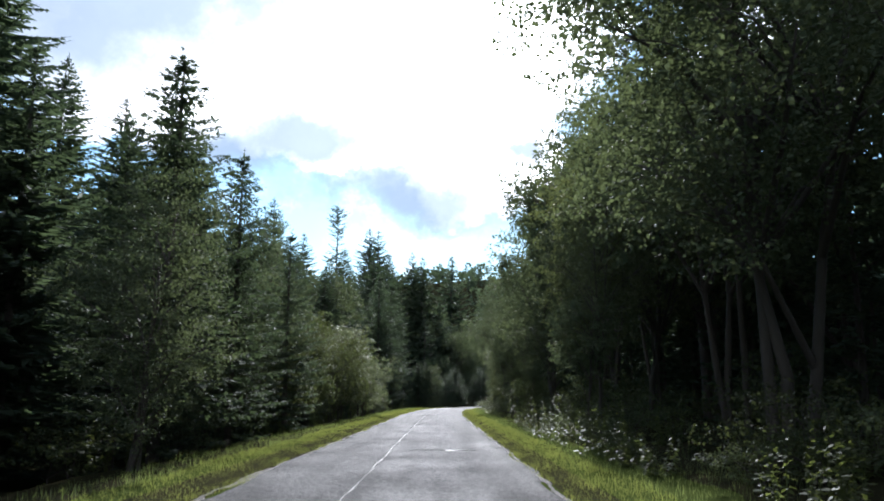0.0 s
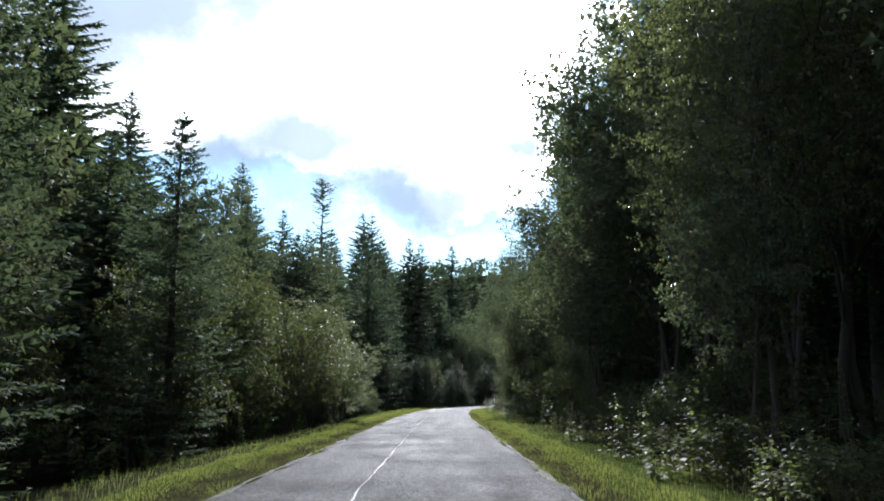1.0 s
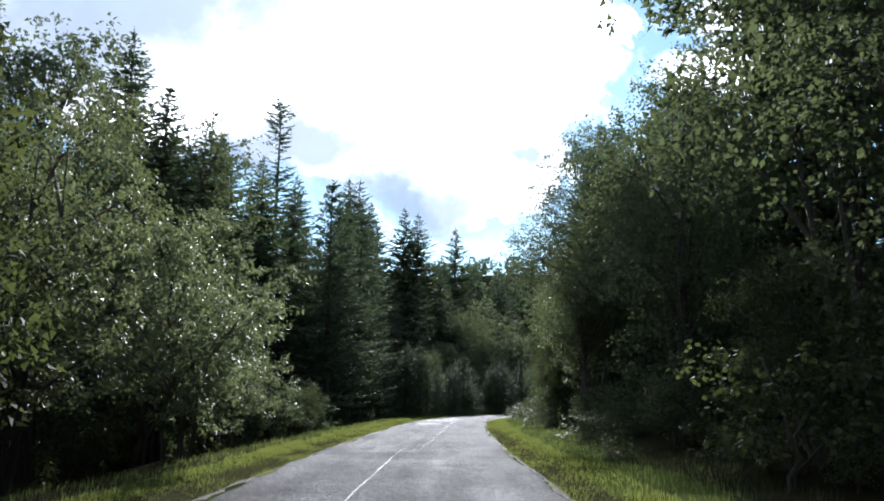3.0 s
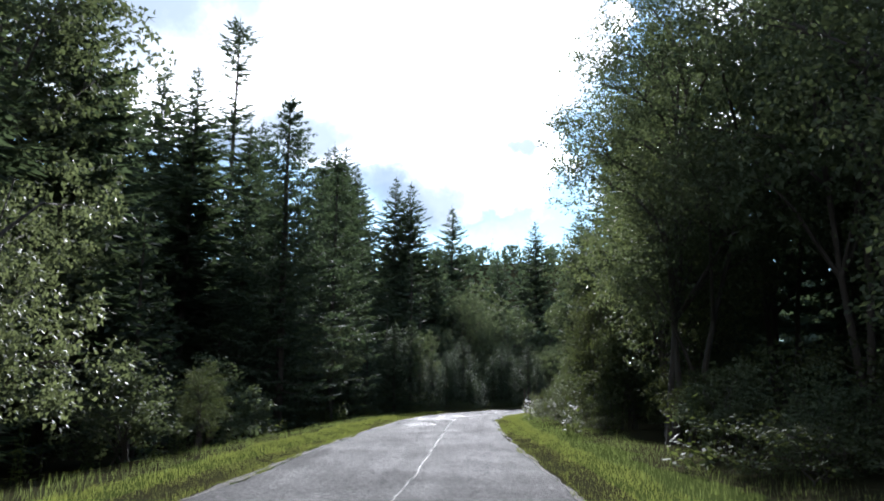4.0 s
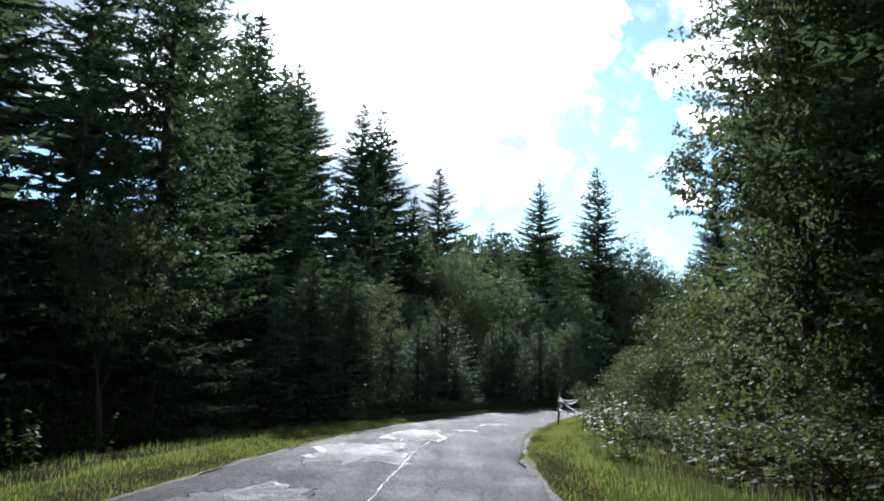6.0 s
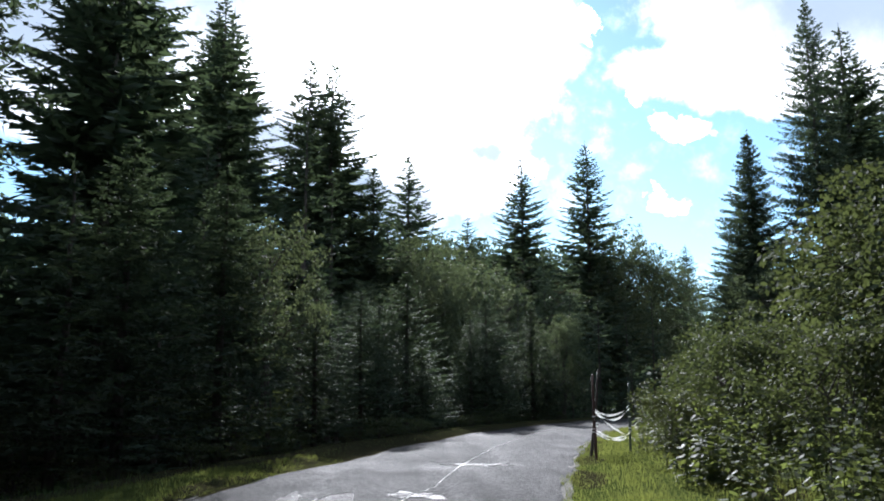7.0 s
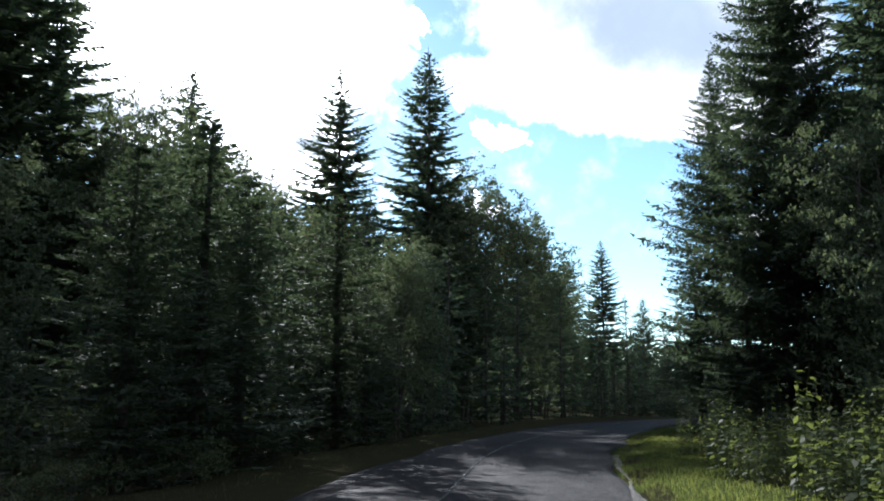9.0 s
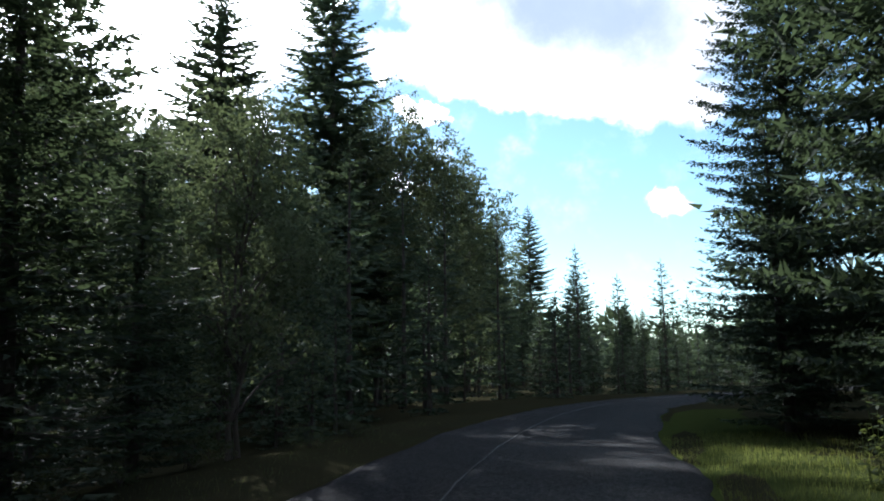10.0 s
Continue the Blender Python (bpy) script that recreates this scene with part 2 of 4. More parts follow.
def mesh_object(name, verts, faces, mat, parent=None, label="", smooth_shade=False):
    me = bpy.data.meshes.new(name)
    me.from_pydata([tuple(v) for v in np.asarray(verts).tolist()], [], [tuple(f) for f in faces])
    me.materials.append(mat)
    if smooth_shade:
        me.shade_smooth()
    ob = new(name, me)
    if parent:
        ob.parent = parent
    return tagged(ob, label) if label else ob


def grid_faces(nu, nv):
    i = np.arange((nu - 1) * (nv - 1))
    a = i // (nv - 1) * nv + i % (nv - 1)
    return np.stack([a, a + nv, a + nv + 1, a + 1], 1).tolist()


def build_ground():
    xs = np.concatenate([np.linspace(-1600, -80, 24), np.arange(-70, -20, 2.5), np.arange(-20, 26, 0.9), np.arange(26, 90, 2.5), np.linspace(95, 1600, 26)])
    ys = np.concatenate([np.linspace(-1200, -60, 14), np.arange(-50, 0, 3.0), np.arange(0, 150, 1.1), np.arange(150, 260, 3.0), np.linspace(265, 720, 36), np.linspace(800, 3000, 8)])
    X, Y = np.meshgrid(xs, ys, indexing="ij")
    V = np.stack([X, Y, ground_z(X, Y)], 2).reshape(-1, 3)
    ob = mesh_object("ground", V, grid_faces(len(xs), len(ys)), SOIL, None, "dark forest floor of soil, moss and litter", True)
    tagged(ob, category="ground", kind="structure")


def build_road():
    ys = np.concatenate([np.arange(-50, 150, 0.5), np.arange(150, 163.5, 0.15)])
    rng = np.random.default_rng(5)
    ragged_l = np.convolve(rng.normal(0, 0.16, len(ys) + 4), np.ones(5) / 5, "valid")
    ragged_r = np.convolve(rng.normal(0, 0.16, len(ys) + 4), np.ones(5) / 5, "valid")
    across = [-1, -1, -0.93, -0.6, -0.3, 0, 0.3, 0.6, 0.93, 1, 1]
    rows = []
    for k, a in enumerate(across):
        half = 2.32 + (ragged_l if a < 0 else ragged_r) * (abs(a) > 0.9)
        x, y = beside(ys, a * half)
        z = 0.02 * (1 - a * a) + np.zeros_like(ys)
        if k in (0, len(across) - 1):
            z = z - 0.12
        elif abs(a) == 1:
            z = z - 0.03
        rows.append(np.stack([x, y, z], 1))
    V = np.stack(rows, 0).reshape(-1, 3)
    ob = mesh_object("road", V, grid_faces(len(across), len(ys)), ASPHALT, None, "narrow worn grey asphalt road with ragged edges", True)
    return tagged(ob, category="road", kind="structure")


build_ground()
road = build_road()


def crown_z(x, y):
    s = lateral(x, y) / 2.32
    return 0.02 * (1 - s * s)


def build_seam():
    """The wavering tar seam between the two lanes."""
    table = np.array([(-50, -0.5), (0, -0.5), (50, -0.5), (58.6, -0.4), (59.3, -0.32), (59.9, 0.08), (63, 0.2), (74, 0.38), (83, 0.3), (90, 0.25),
                      (96, 0.15), (101, 0.5), (109, 0.2), (118, 0.1), (126, -0.2), (135, -0.6), (160, -0.6)])
    rng = np.random.default_rng(9)
    ys = np.arange(-50, 160, 0.12)
    jit = np.convolve(rng.normal(0, 0.035, len(ys) + 8), np.ones(9) / 9, "valid")
    s = np.interp(ys, table[:, 0], table[:, 1]) + jit
    w = 0.004 + 0.006 * np.abs(np.convolve(rng.normal(0, 1.4, len(ys) + 4), np.ones(5) / 5, "valid"))
    edge = w * 2.0 + 0.02 * np.abs(np.convolve(rng.normal(0, 1.6, len(ys) + 2), np.ones(3) / 3, "valid"))
    rows = []
    for a, lift in ((-1, 0.0005), (1, 0.0005)):
        x, y = beside(ys, s + a * edge)
        rows.append(np.stack([x, y, crown_z(x, y) + 0.004 + lift], 1))
    mesh_object("bitumen_border", np.stack(rows, 0).reshape(-1, 3), grid_faces(2, len(ys)), BITUMEN, road, "dark bitumen smear beside the seam")
    rows = []
    for a, lift in ((-1, 0.005), (-0.4, 0.012), (0.4, 0.012), (1, 0.005)):
        x, y = beside(ys, s + a * w)
        rows.append(np.stack([x, y, crown_z(x, y) + lift], 1))
    V = np.stack(rows, 0).reshape(-1, 3)
    mesh_object("tar_seam", V, grid_faces(4, len(ys)), TAR, road, "glossy wavering tar seam")


def build_patch(cx, cy, a, b, seed, lift=0.005):
    """A thin uneven patch of newer asphalt with a ragged rim."""
    rng = np.random.default_rng(seed)
    n = 72
    t = np.linspace(0, 2 * np.pi, n, endpoint=False)
    r = 1 + sum(rng.normal(0, 0.30 / k ** 0.7) * np.sin(k * t + rng.uniform(0, 6)) for k in range(2, 14)) * 0.95 + rng.normal(0, 0.08, n)
    r = np.maximum(r, 0.3)
    V, F = [], []
    for ring, (f, up) in enumerate(((1.0, 0.002), (0.93, lift), (0.6, lift + 0.002), (0.25, lift + 0.002))):
        x, y = cx + a * r * f * np.cos(t), cy + b * r * f * np.sin(t)
        up = up + (rng.normal(0, 0.0012, n) if ring else 0)
        V.append(np.stack([x, y, crown_z(x, y) + up], 1))
    V = np.concatenate(V)
    for k in range(3):
        for i in range(n):
            j = (i + 1) % n
            F.append((k * n + i, k * n + j, (k + 1) * n + j, (k + 1) * n + i))
    F.append(tuple(range(3 * n, 4 * n)))
    mesh_object("asphalt_patch", V, F, PATCH, road, "pale smooth repair patch")
    # the poured tar round its rim and the cracks across it
    V, F = [], []
    wide = 0.004 + 0.12 * np.maximum(np.convolve(rng.normal(0, 1, n + 4), np.ones(5) / 5, "valid"), 0)
    for f, up in ((0, 0.0055), (1, lift + 0.004), (2, 0.003)):
        x = cx + (a * r + (f - 1) * wide) * np.cos(t)
        y = cy + (b * r + (f - 1) * wide * 2.2) * np.sin(t)
        V.append(np.stack([x, y, crown_z(x, y) + up], 1))
    V = list(np.concatenate(V))
    for i in range(n):
        j = (i + 1) % n
        F += [(i, j, n + j, n + i), (n + i, n + j, 2 * n + j, 2 * n + i)]
    for _ in range(13):
        q, c = rng.uniform(-0.8, 0.8), rng.uniform(-0.45, 0.25)
        u = np.linspace(c, c + rng.uniform(0.2, 0.6), 9)
        x, y = cx + a * u, cy + b * (q + rng.normal(0, 0.025, 9))
        w = rng.uniform(0.01, 0.035)
        for i in range(9):
            for e, up in ((-1, 0.0088), (1, 0.0088)):
                V.append(np.array([x[i], y[i] + e * w, float(crown_z(x[i], y[i])) + up]))
        k = len(V) - 18
        F += [(k + 2 * i, k + 2 * i + 2, k + 2 * i + 3, k + 2 * i + 1) for i in range(8)]
    mesh_object("tar_rim", np.array(V), F, DULL_TAR, road, "poured tar round the patch")


def build_edge(side, seed, end):
    """Crumbled pale grit where the asphalt breaks off."""
    rng = np.random.default_rng(seed)
    ys = np.arange(-40, end, 0.22)
    inner = np.convolve(rng.normal(0, 0.12, len(ys) + 4), np.ones(5) / 5, "valid")
    outer = np.convolve(rng.normal(0, 0.2, len(ys) + 4), np.ones(5) / 5, "valid")
    rows = []
    for a, lift in ((2.24 + inner, -0.006), (2.30 + 0.5 * inner, 0.008), (2.33 + 0.4 * outer, 0.003), (2.37 + 0.5 * np.abs(outer), -0.05)):
        x, y = beside(ys, side * a)
        rows.append(np.stack([x, y, -0.012 + lift + rng.normal(0, 0.003, len(ys))], 1))
    F = grid_faces(4, len(ys))
    mesh_object("crumbled_edge", np.stack(rows, 0).reshape(-1, 3), F, GRIT, road, "pale crumbled grit along the edge")


GRIT = asphalt_material("pale_grit", (0.04, 0.038, 0.035), (0.15, 0.142, 0.128), 0.9, 1.0, 45.0, 0.05)
build_seam()
build_edge(-1, 21, 100)
build_edge(1, 22, 134)
for row in ((-0.9, 84.7, 0.72, 1.7, 1), (-0.2, 91.6, 0.85, 2.4, 2), (0.75, 97.4, 0.5, 3.2, 3),
            (3.3, 104.6, 0.5, 0.2, 5), (0.2, 19.4, 0.5, 0.06, 6), (2.1, 100.0, 0.26, 0.22, 8)):
    build_patch(*row)

# ---- plants: shapes ----


def tube(path, radii, sides=7):
    path = np.asarray(path, float)
    V, F = [], []
    t = np.linspace(0, 2 * np.pi, sides, endpoint=False)
    for i, (p, r) in enumerate(zip(path, radii)):
        d = path[min(i + 1, len(path) - 1)] - path[max(i - 1, 0)]
        d /= np.linalg.norm(d) + 1e-9
        a = np.cross(d, (0.31, 0.95, 0.05))
        a /= np.linalg.norm(a) + 1e-9
        b = np.cross(d, a)
        V.append(p + r * (np.cos(t)[:, None] * a + np.sin(t)[:, None] * b))
    for i in range(len(path) - 1):
        for k in range(sides):
            j = (k + 1) % sides
            F.append((i * sides + k, i * sides + j, (i + 1) * sides + j, (i + 1) * sides + k))
    F.append(tuple((len(path) - 1) * sides + k for k in range(sides)))
    return np.concatenate(V), F


def joined(pieces):
    V, F, base = [], [], 0
    for v, f in pieces:
        V.append(v)
        F += [tuple(i + base for i in q) for q in f]
        base += len(v)
    return np.concatenate(V), F


def mesh_data(name, V, F, mat, smooth_shade=False):
    me = bpy.data.meshes.new(name)
    me.from_pydata(np.asarray(V).tolist(), [], F)
    me.materials.append(mat)
    if smooth_shade:
        me.shade_smooth()
    return me


def blades(base, tip, side, width, belly=0.45):
    """Flat pointed leaves: one folded diamond (two triangles) for each base and tip, or with belly 0 one spike."""
    n = len(base)
    if belly == 0:
        w = side * np.asarray(width).reshape(-1, 1)
        return np.stack([base - w, base + w, tip], 1).reshape(-1, 3), np.arange(n * 3).reshape(-1, 3).tolist()
    mid = base + (tip - base) * belly
    w = side * np.asarray(width).reshape(-1, 1)
    V = np.stack([base, mid + w, tip, mid - w], 1).reshape(-1, 3)
    i = np.arange(n)[:, None] * 4
    F = np.concatenate([i + (0, 1, 2), i + (0, 2, 3)]).tolist()
    return V, F


def unit(v):
    return v / (np.linalg.norm(v, axis=-1, keepdims=True) + 1e-9)


def spruce_crown(rng, height, reach_at, start, step, twig, droop=0.25, gaps=0.05, fat=1.0, sprays=0):
    """Whorls of flat pointed boughs: low ones sag and turn up at the tip, high ones rise; each has two rows of twigs and a short fringe."""
    B, T, S, W = [], [], [], []
    limbs = []
    up = np.array([0, 0, 1.0])
    z = start
    while z < height - 0.2:
        k = (z - start) / (height - start)
        reach = reach_at(k) + 0.08
        count = int(rng.integers(6, 9)) if reach > 0.5 else 5
        a0 = rng.uniform(0, 6.28)
        for b in range(count):
            if rng.random() < gaps:
                continue
            a = a0 + b * 6.283 / count + rng.normal(0, 0.22)
            L = reach * rng.uniform(0.62, 1.12)
            out = np.array([math.cos(a), math.sin(a), 0.0])
            sidev = np.array([-math.sin(a), math.cos(a), 0.0])
            m = max(3, int(L / twig))
            s = (np.arange(m) + rng.uniform(0.2, 0.8, m)) / m
            sag = droop * (1.35 - k) * rng.uniform(0.7, 1.3)
            lift = 0.42 * k

            def curve(q):
                return np.outer(q * L, out) + np.outer((-sag * q + 0.85 * sag * q ** 2 + lift * q) * L, up)

            root = np.array([0, 0, z + rng.normal(0, step * 0.22)])
            p = root + curve(s)
            limbs.append((root, root + curve(np.array([0.5]))[0], root + curve(np.array([0.96]))[0], L))
            for sgn in (-1, 1):
                ln = (0.10 + 0.36 * L * (1 - s) ** 0.75 * np.minimum(1, 0.4 + 1.6 * s)) * rng.uniform(0.7, 1.25, m)
                ln = np.minimum(ln, 1.15)
                d = unit(out * rng.uniform(0.6, 1.0, (m, 1)) + sgn * sidev * rng.uniform(0.5, 0.9, (m, 1)) + up * rng.uniform(-0.38, 0.12, (m, 1)))
                B.append(p)
                T.append(p + d * ln[:, None])
                S.append(unit(np.cross(d, up + rng.normal(0, 0.75, (m, 3)))))
                W.append(fat * (0.035 + 0.085 * ln))
            d = unit(rng.normal(0, 0.3, p.shape) + out * 0.7 - up)
            B.append(p)
            T.append(p + d * (0.10 + 0.07 * L * rng.uniform(0.3, 1.0, (len(d), 1)) * (1.1 - s[:, None])))
            S.append(unit(np.cross(d, sidev + rng.normal(0, 0.8, d.shape))))
            W.append(fat * np.full(len(d), 0.025 + 0.005 * L))
            B.append(root[None] + curve(np.array([0.66])))
            T.append(root[None] + curve(np.array([1.10])))
            S.append(sidev[None])
            W.append(np.array([0.04 + 0.015 * L]))
        z += step * rng.uniform(0.75, 1.25) * (0.5 + 0.65 * (1 - k))
    B.append(np.array([[0, 0, height - 0.5], [0, 0, height - 0.5]]))
    T.append(np.array([[0, 0, height + 0.35], [0.02, 0, height + 0.3]]))
    S.append(np.array([[1.0, 0, 0], [0, 1.0, 0]]))
    W.append(np.array([0.05, 0.05]))
    B, T, S, W = (np.concatenate(q) for q in (B, T, S, W))
    if sprays:
        # each spray becomes a feather of small pointed twigs
        q = np.tile((np.arange(sprays) + 0.3) / sprays, len(B))
        sgn = np.tile(np.where(np.arange(sprays) % 2, 1.0, -1.0), len(B))
        b0, t0, s0 = (np.repeat(v, sprays, 0) for v in (B, T, S))
        long = np.linalg.norm(t0 - b0, axis=1)
        way = unit(unit(t0 - b0) * 0.75 + s0 * sgn[:, None] * 0.7 + rng.normal(0, 0.14, b0.shape))
        root = b0 + (t0 - b0) * q[:, None]
        size = np.minimum(0.05 + 0.42 * long * (1.15 - q), 0.4) * rng.uniform(0.7, 1.2, len(q))
        thin = unit(np.cross(way, rng.normal(0, 0.45, way.shape) + np.array([0, 0, 1.0])))
        return blades(root, root + way * size[:, None], thin, fat * (0.016 + 0.075 * size), 0), limbs
    return blades(B, T, S, W, 0), limbs


def spruce_kind(seed, height, radius, start, step=0.5, twig=0.22, detail=True, fat=1.0, mat=None, reach=None, gaps=0.05, sprays=0):
    rng = np.random.default_rng(seed)
    cone = reach or (lambda k: radius * (1 - math.exp(-0.50 * (1 - k) * (height - start) / radius)) * (0.65 + 0.35 * min(1, k / 0.1)))
    (V, F), limbs = spruce_crown(rng, height, cone, start, step, twig, 0.25, gaps, fat, sprays)
    crown = mesh_data("spruce_crown", V, F, mat or NEEDLE)
    zs = np.linspace(-0.3, height - 0.1, 9)
    wob = np.cumsum(rng.normal(0, 0.02, (9, 2)), 0)
    path = np.column_stack([wob[:, 0], wob[:, 1], zs])
    r0 = 0.009 * height + 0.03
    pieces = [tube(path, r0 * (1 - np.linspace(0, 1, 9)) ** 0.8 + 0.012)]
    if detail:
        for a, b, c, L in limbs[::2]:
            if L > 2.0:
                pieces.append(tube([a, b, c], [0.03, 0.02, 0.006], 3))
        for z in np.arange(0.8, start + 1.5, 0.45):
            a, L = rng.uniform(0, 6.28), rng.uniform(0.3, 1.3)
            pieces.append(tube([(0, 0, z), (L * math.cos(a), L * math.sin(a), z - 0.12 * L)], [0.018, 0.004], 3))
    V, F = joined(pieces)
    return {"trunk": mesh_data("spruce_trunk", V, F, BARK), "crown": crown, "height": height}


def leaf_cloud(rng, centres, radii, per, size, flat=0.6, belly=0.45):
    """Loose leaf clusters: leaves turned mostly outwards and drooping."""
    n = len(centres) * per
    c = np.repeat(centres, per, 0)
    r = np.repeat(radii, per)
    d = unit(rng.normal(0, 1, (n, 3)))
    d[:, 2] *= flat
    p = c + d * (r * rng.uniform(0.25, 1.0, n) ** 0.6)[:, None]
    ln = size * rng.uniform(0.6, 1.3, n)
    way = unit(d * 0.7 + rng.normal(0, 0.6, (n, 3)) + np.array([0, 0, -0.45]))
    side = unit(np.cross(way, rng.normal(0, 0.6, (n, 3)) + np.array([0, 0, 1.0])))
    return blades(p, p + way * ln[:, None], side, ln * 0.36, belly)


def broadleaf_kind(seed, height, radius, bottom, clusters, per, size, stems=1, mat=None, lumps=9, lean=0.0, trunk_r=None, belly=0.45, twigs=4, pack=0.46, core=0, flat=0.6):
    """Stems that fork into limbs; each limb carries lumps, each lump many leaf clusters."""
    rng = np.random.default_rng(seed)
    pieces, cents = [], []
    zc = (height + bottom) / 2
    hv = (height - bottom) / 2
    lump_c = []
    tries = 0
    while len(lump_c) < lumps and tries < 4000:
        tries += 1
        q = unit(rng.normal(0, 1, 3)) * rng.uniform(0.35, 0.85)
        c = np.array([q[0] * radius + lean * (q[2] + 1), q[1] * radius, zc + q[2] * hv])
        if all(np.linalg.norm((c - o) / (radius, radius, hv)) > 0.91 * pack for o in lump_c):
            lump_c.append(c)
    r0 = trunk_r or 0.012 * height + 0.03
    stem_tops = []
    for k in range(stems):
        a = rng.uniform(0, 6.28)
        foot = np.array([math.cos(a), math.sin(a), 0]) * (0.0 if stems == 1 else 0.25)
        top = np.array([lean + rng.normal(0, radius * 0.22), rng.normal(0, radius * 0.22), height * 0.82])
        ts = np.linspace(0, 1, 7)
        path = foot + np.outer(ts ** 1.2, top - foot) + np.column_stack([rng.normal(0, 0.08, 7), rng.normal(0, 0.08, 7), np.zeros(7)])
        path[0] = foot + (0, 0, -0.3)
        pieces.append(tube(path, r0 / stems ** 0.5 * (1.05 - 0.85 * ts), 7))
        stem_tops.append(path)
    for c in lump_c:
        path = stem_tops[int(rng.integers(stems))]
        i = int(np.clip(np.searchsorted(path[:, 2], c[2] - 0.35 * radius) - 1, 1, 5))
        a, e = path[i], c
        m = (a + e) / 2 + np.array([0, 0, 0.12 * radius]) + rng.normal(0, 0.1, 3)
        pieces.append(tube([a, m, e], [r0 * 0.38, r0 * 0.24, r0 * 0.08], 5))
        for _ in range(twigs):
            t = e + rng.normal(0, 0.15 * radius, 3)
            cents.append(t[None] + rng.normal(0, 0.1, (3, 3)))
            pieces.append(tube([m * 0.4 + e * 0.6, (e + t) / 2 + rng.normal(0, 0.08, 3), t], [r0 * 0.13, r0 * 0.08, 0.004], 3))
    per_lump = clusters // len(lump_c)
    for c in lump_c:
        q = unit(rng.normal(0, 1, (per_lump, 3))) * rng.uniform(0.35, 1.0, (per_lump, 1)) ** 0.5
        q *= np.array([pack * radius, pack * radius, 0.9 * pack * min(hv, radius * 1.3)]) * rng.uniform(0.75, 1.3)
        cents.append(c + q)
    cents = np.concatenate(cents)
    cents[:, 2] = np.maximum(cents[:, 2], 0.25)
    V, F = leaf_cloud(rng, cents, rng.uniform(0.17, 0.38, len(cents)) * (0.55 + 0.12 * radius), per, size, flat, belly)
    if core:
        heart = np.repeat(np.array(lump_c), core, 0)
        n = len(heart)
        q = unit(rng.normal(0, 1, (n, 3))) * rng.uniform(0.1, 1.0, (n, 1)) ** 0.5
        p = heart + q * np.array([pack * radius, pack * radius, 0.9 * pack * min(hv, radius * 1.3)]) * 0.72
        ln = min(0.04 * radius, 1.05 * size) * rng.uniform(0.7, 1.3, n)
        way = unit(rng.normal(0, 1, (n, 3)) + np.array([0, 0, -0.4]))
        side = unit(np.cross(way, rng.normal(0, 1, (n, 3))))
        p[:, 2] = np.maximum(p[:, 2], 0.3)
        V, F = joined([(V, F), blades(p, p + way * ln[:, None], side, ln * 0.42, belly)])
    fit = np.array([1, 1, height / V[:, 2].max()])
    crown = mesh_data("leaf_crown", V * fit, F, mat or LEAF)
    V, F = joined(pieces)
    return {"trunk": mesh_data("branching_trunk", V * fit, F, BARK, True), "crown": crown, "height": height}


def pine_reach(k):
    """A ragged narrow crown: broad low down, thin under a rounded head."""
    return float(np.interp(k, (0, 0.25, 0.45, 0.6, 0.74, 0.82, 0.93, 1.0), (3.4, 2.6, 1.9, 1.7, 0.8, 1.5, 1.35, 0.4)))


def plant(kind, name, label, category, x, y, height=None, turn=0.0, wide=1.0, group="", tilt=0.0):
    """One tree or bush with its own trunk and crown, standing on the ground."""
    s = (height or kind["height"]) / kind["height"]
    top = new(name)
    top.matrix_basis = Matrix.LocRotScale((x, y, float(ground_z(np.array(x), np.array(y))) - 0.02), Euler((0, radians(tilt), radians(turn))), (s * wide, s * wide, s))
    for piece in ("trunk", "crown"):
        ob = new(piece, kind[piece])
        ob.parent = top
    return tagged(top, label, category, group)


SPRUCES = [spruce_kind(11, 22.0, 5.0, 1.2, 0.56, 0.17, fat=1.45), spruce_kind(12, 24.0, 5.0, 2.0, 0.60, 0.18, fat=1.5),
           spruce_kind(13, 18.0, 4.6, 0.6, 0.50, 0.17, fat=1.4), spruce_kind(14, 26.0, 5.4, 1.5, 0.62, 0.19, fat=1.5)]
SPRUCE_FINE = spruce_kind(17, 26.0, 5.2, 1.0, 0.50, 0.20, fat=1.7, sprays=4)
SPRUCE_LOW = [spruce_kind(21, 22.0, 4.2, 1.0, 1.15, 0.55, False, 2.2), spruce_kind(22, 20.0, 4.4, 0.6, 1.15, 0.55, False, 2.2)]
SPRUCE_YOUNG = [spruce_kind(23, 6.0, 1.9, 0.2, 0.5, 0.26, False, 1.5), spruce_kind(24, 7.5, 2.2, 0.2, 0.55, 0.28, False, 1.5)]
ROAD_SPRUCE = spruce_kind(15, 17.0, 5.2, 0.9, 0.29, 0.15, True, 1.25, None,
                          lambda k: float(np.interp(k, (0, 0.08, 0.2, 0.32, 0.4, 0.48, 0.7, 1), (3.3, 3.7, 4.2, 4.3, 3.4, 2.6, 1.6, 0.1))), 0.05, 6)
LARCH_LIKE = spruce_kind(16, 14.0, 2.9, 0.8, 0.40, 0.22, True, 1.6, None, None, 0.03, 4)
BROAD = [broadleaf_kind(31, 14.0, 4.0, 1.0, 560, 13, 0.25, 2, None, 22, 0.0, None, 0, pack=0.38), broadleaf_kind(32, 17.0, 4.4, 2.0, 600, 13, 0.26, 1, None, 24, 0.0, None, 0, pack=0.38),
         broadleaf_kind(33, 11.0, 3.6, 0.6, 480, 12, 0.27, 3, None, 13, 0.0, None, 0)]
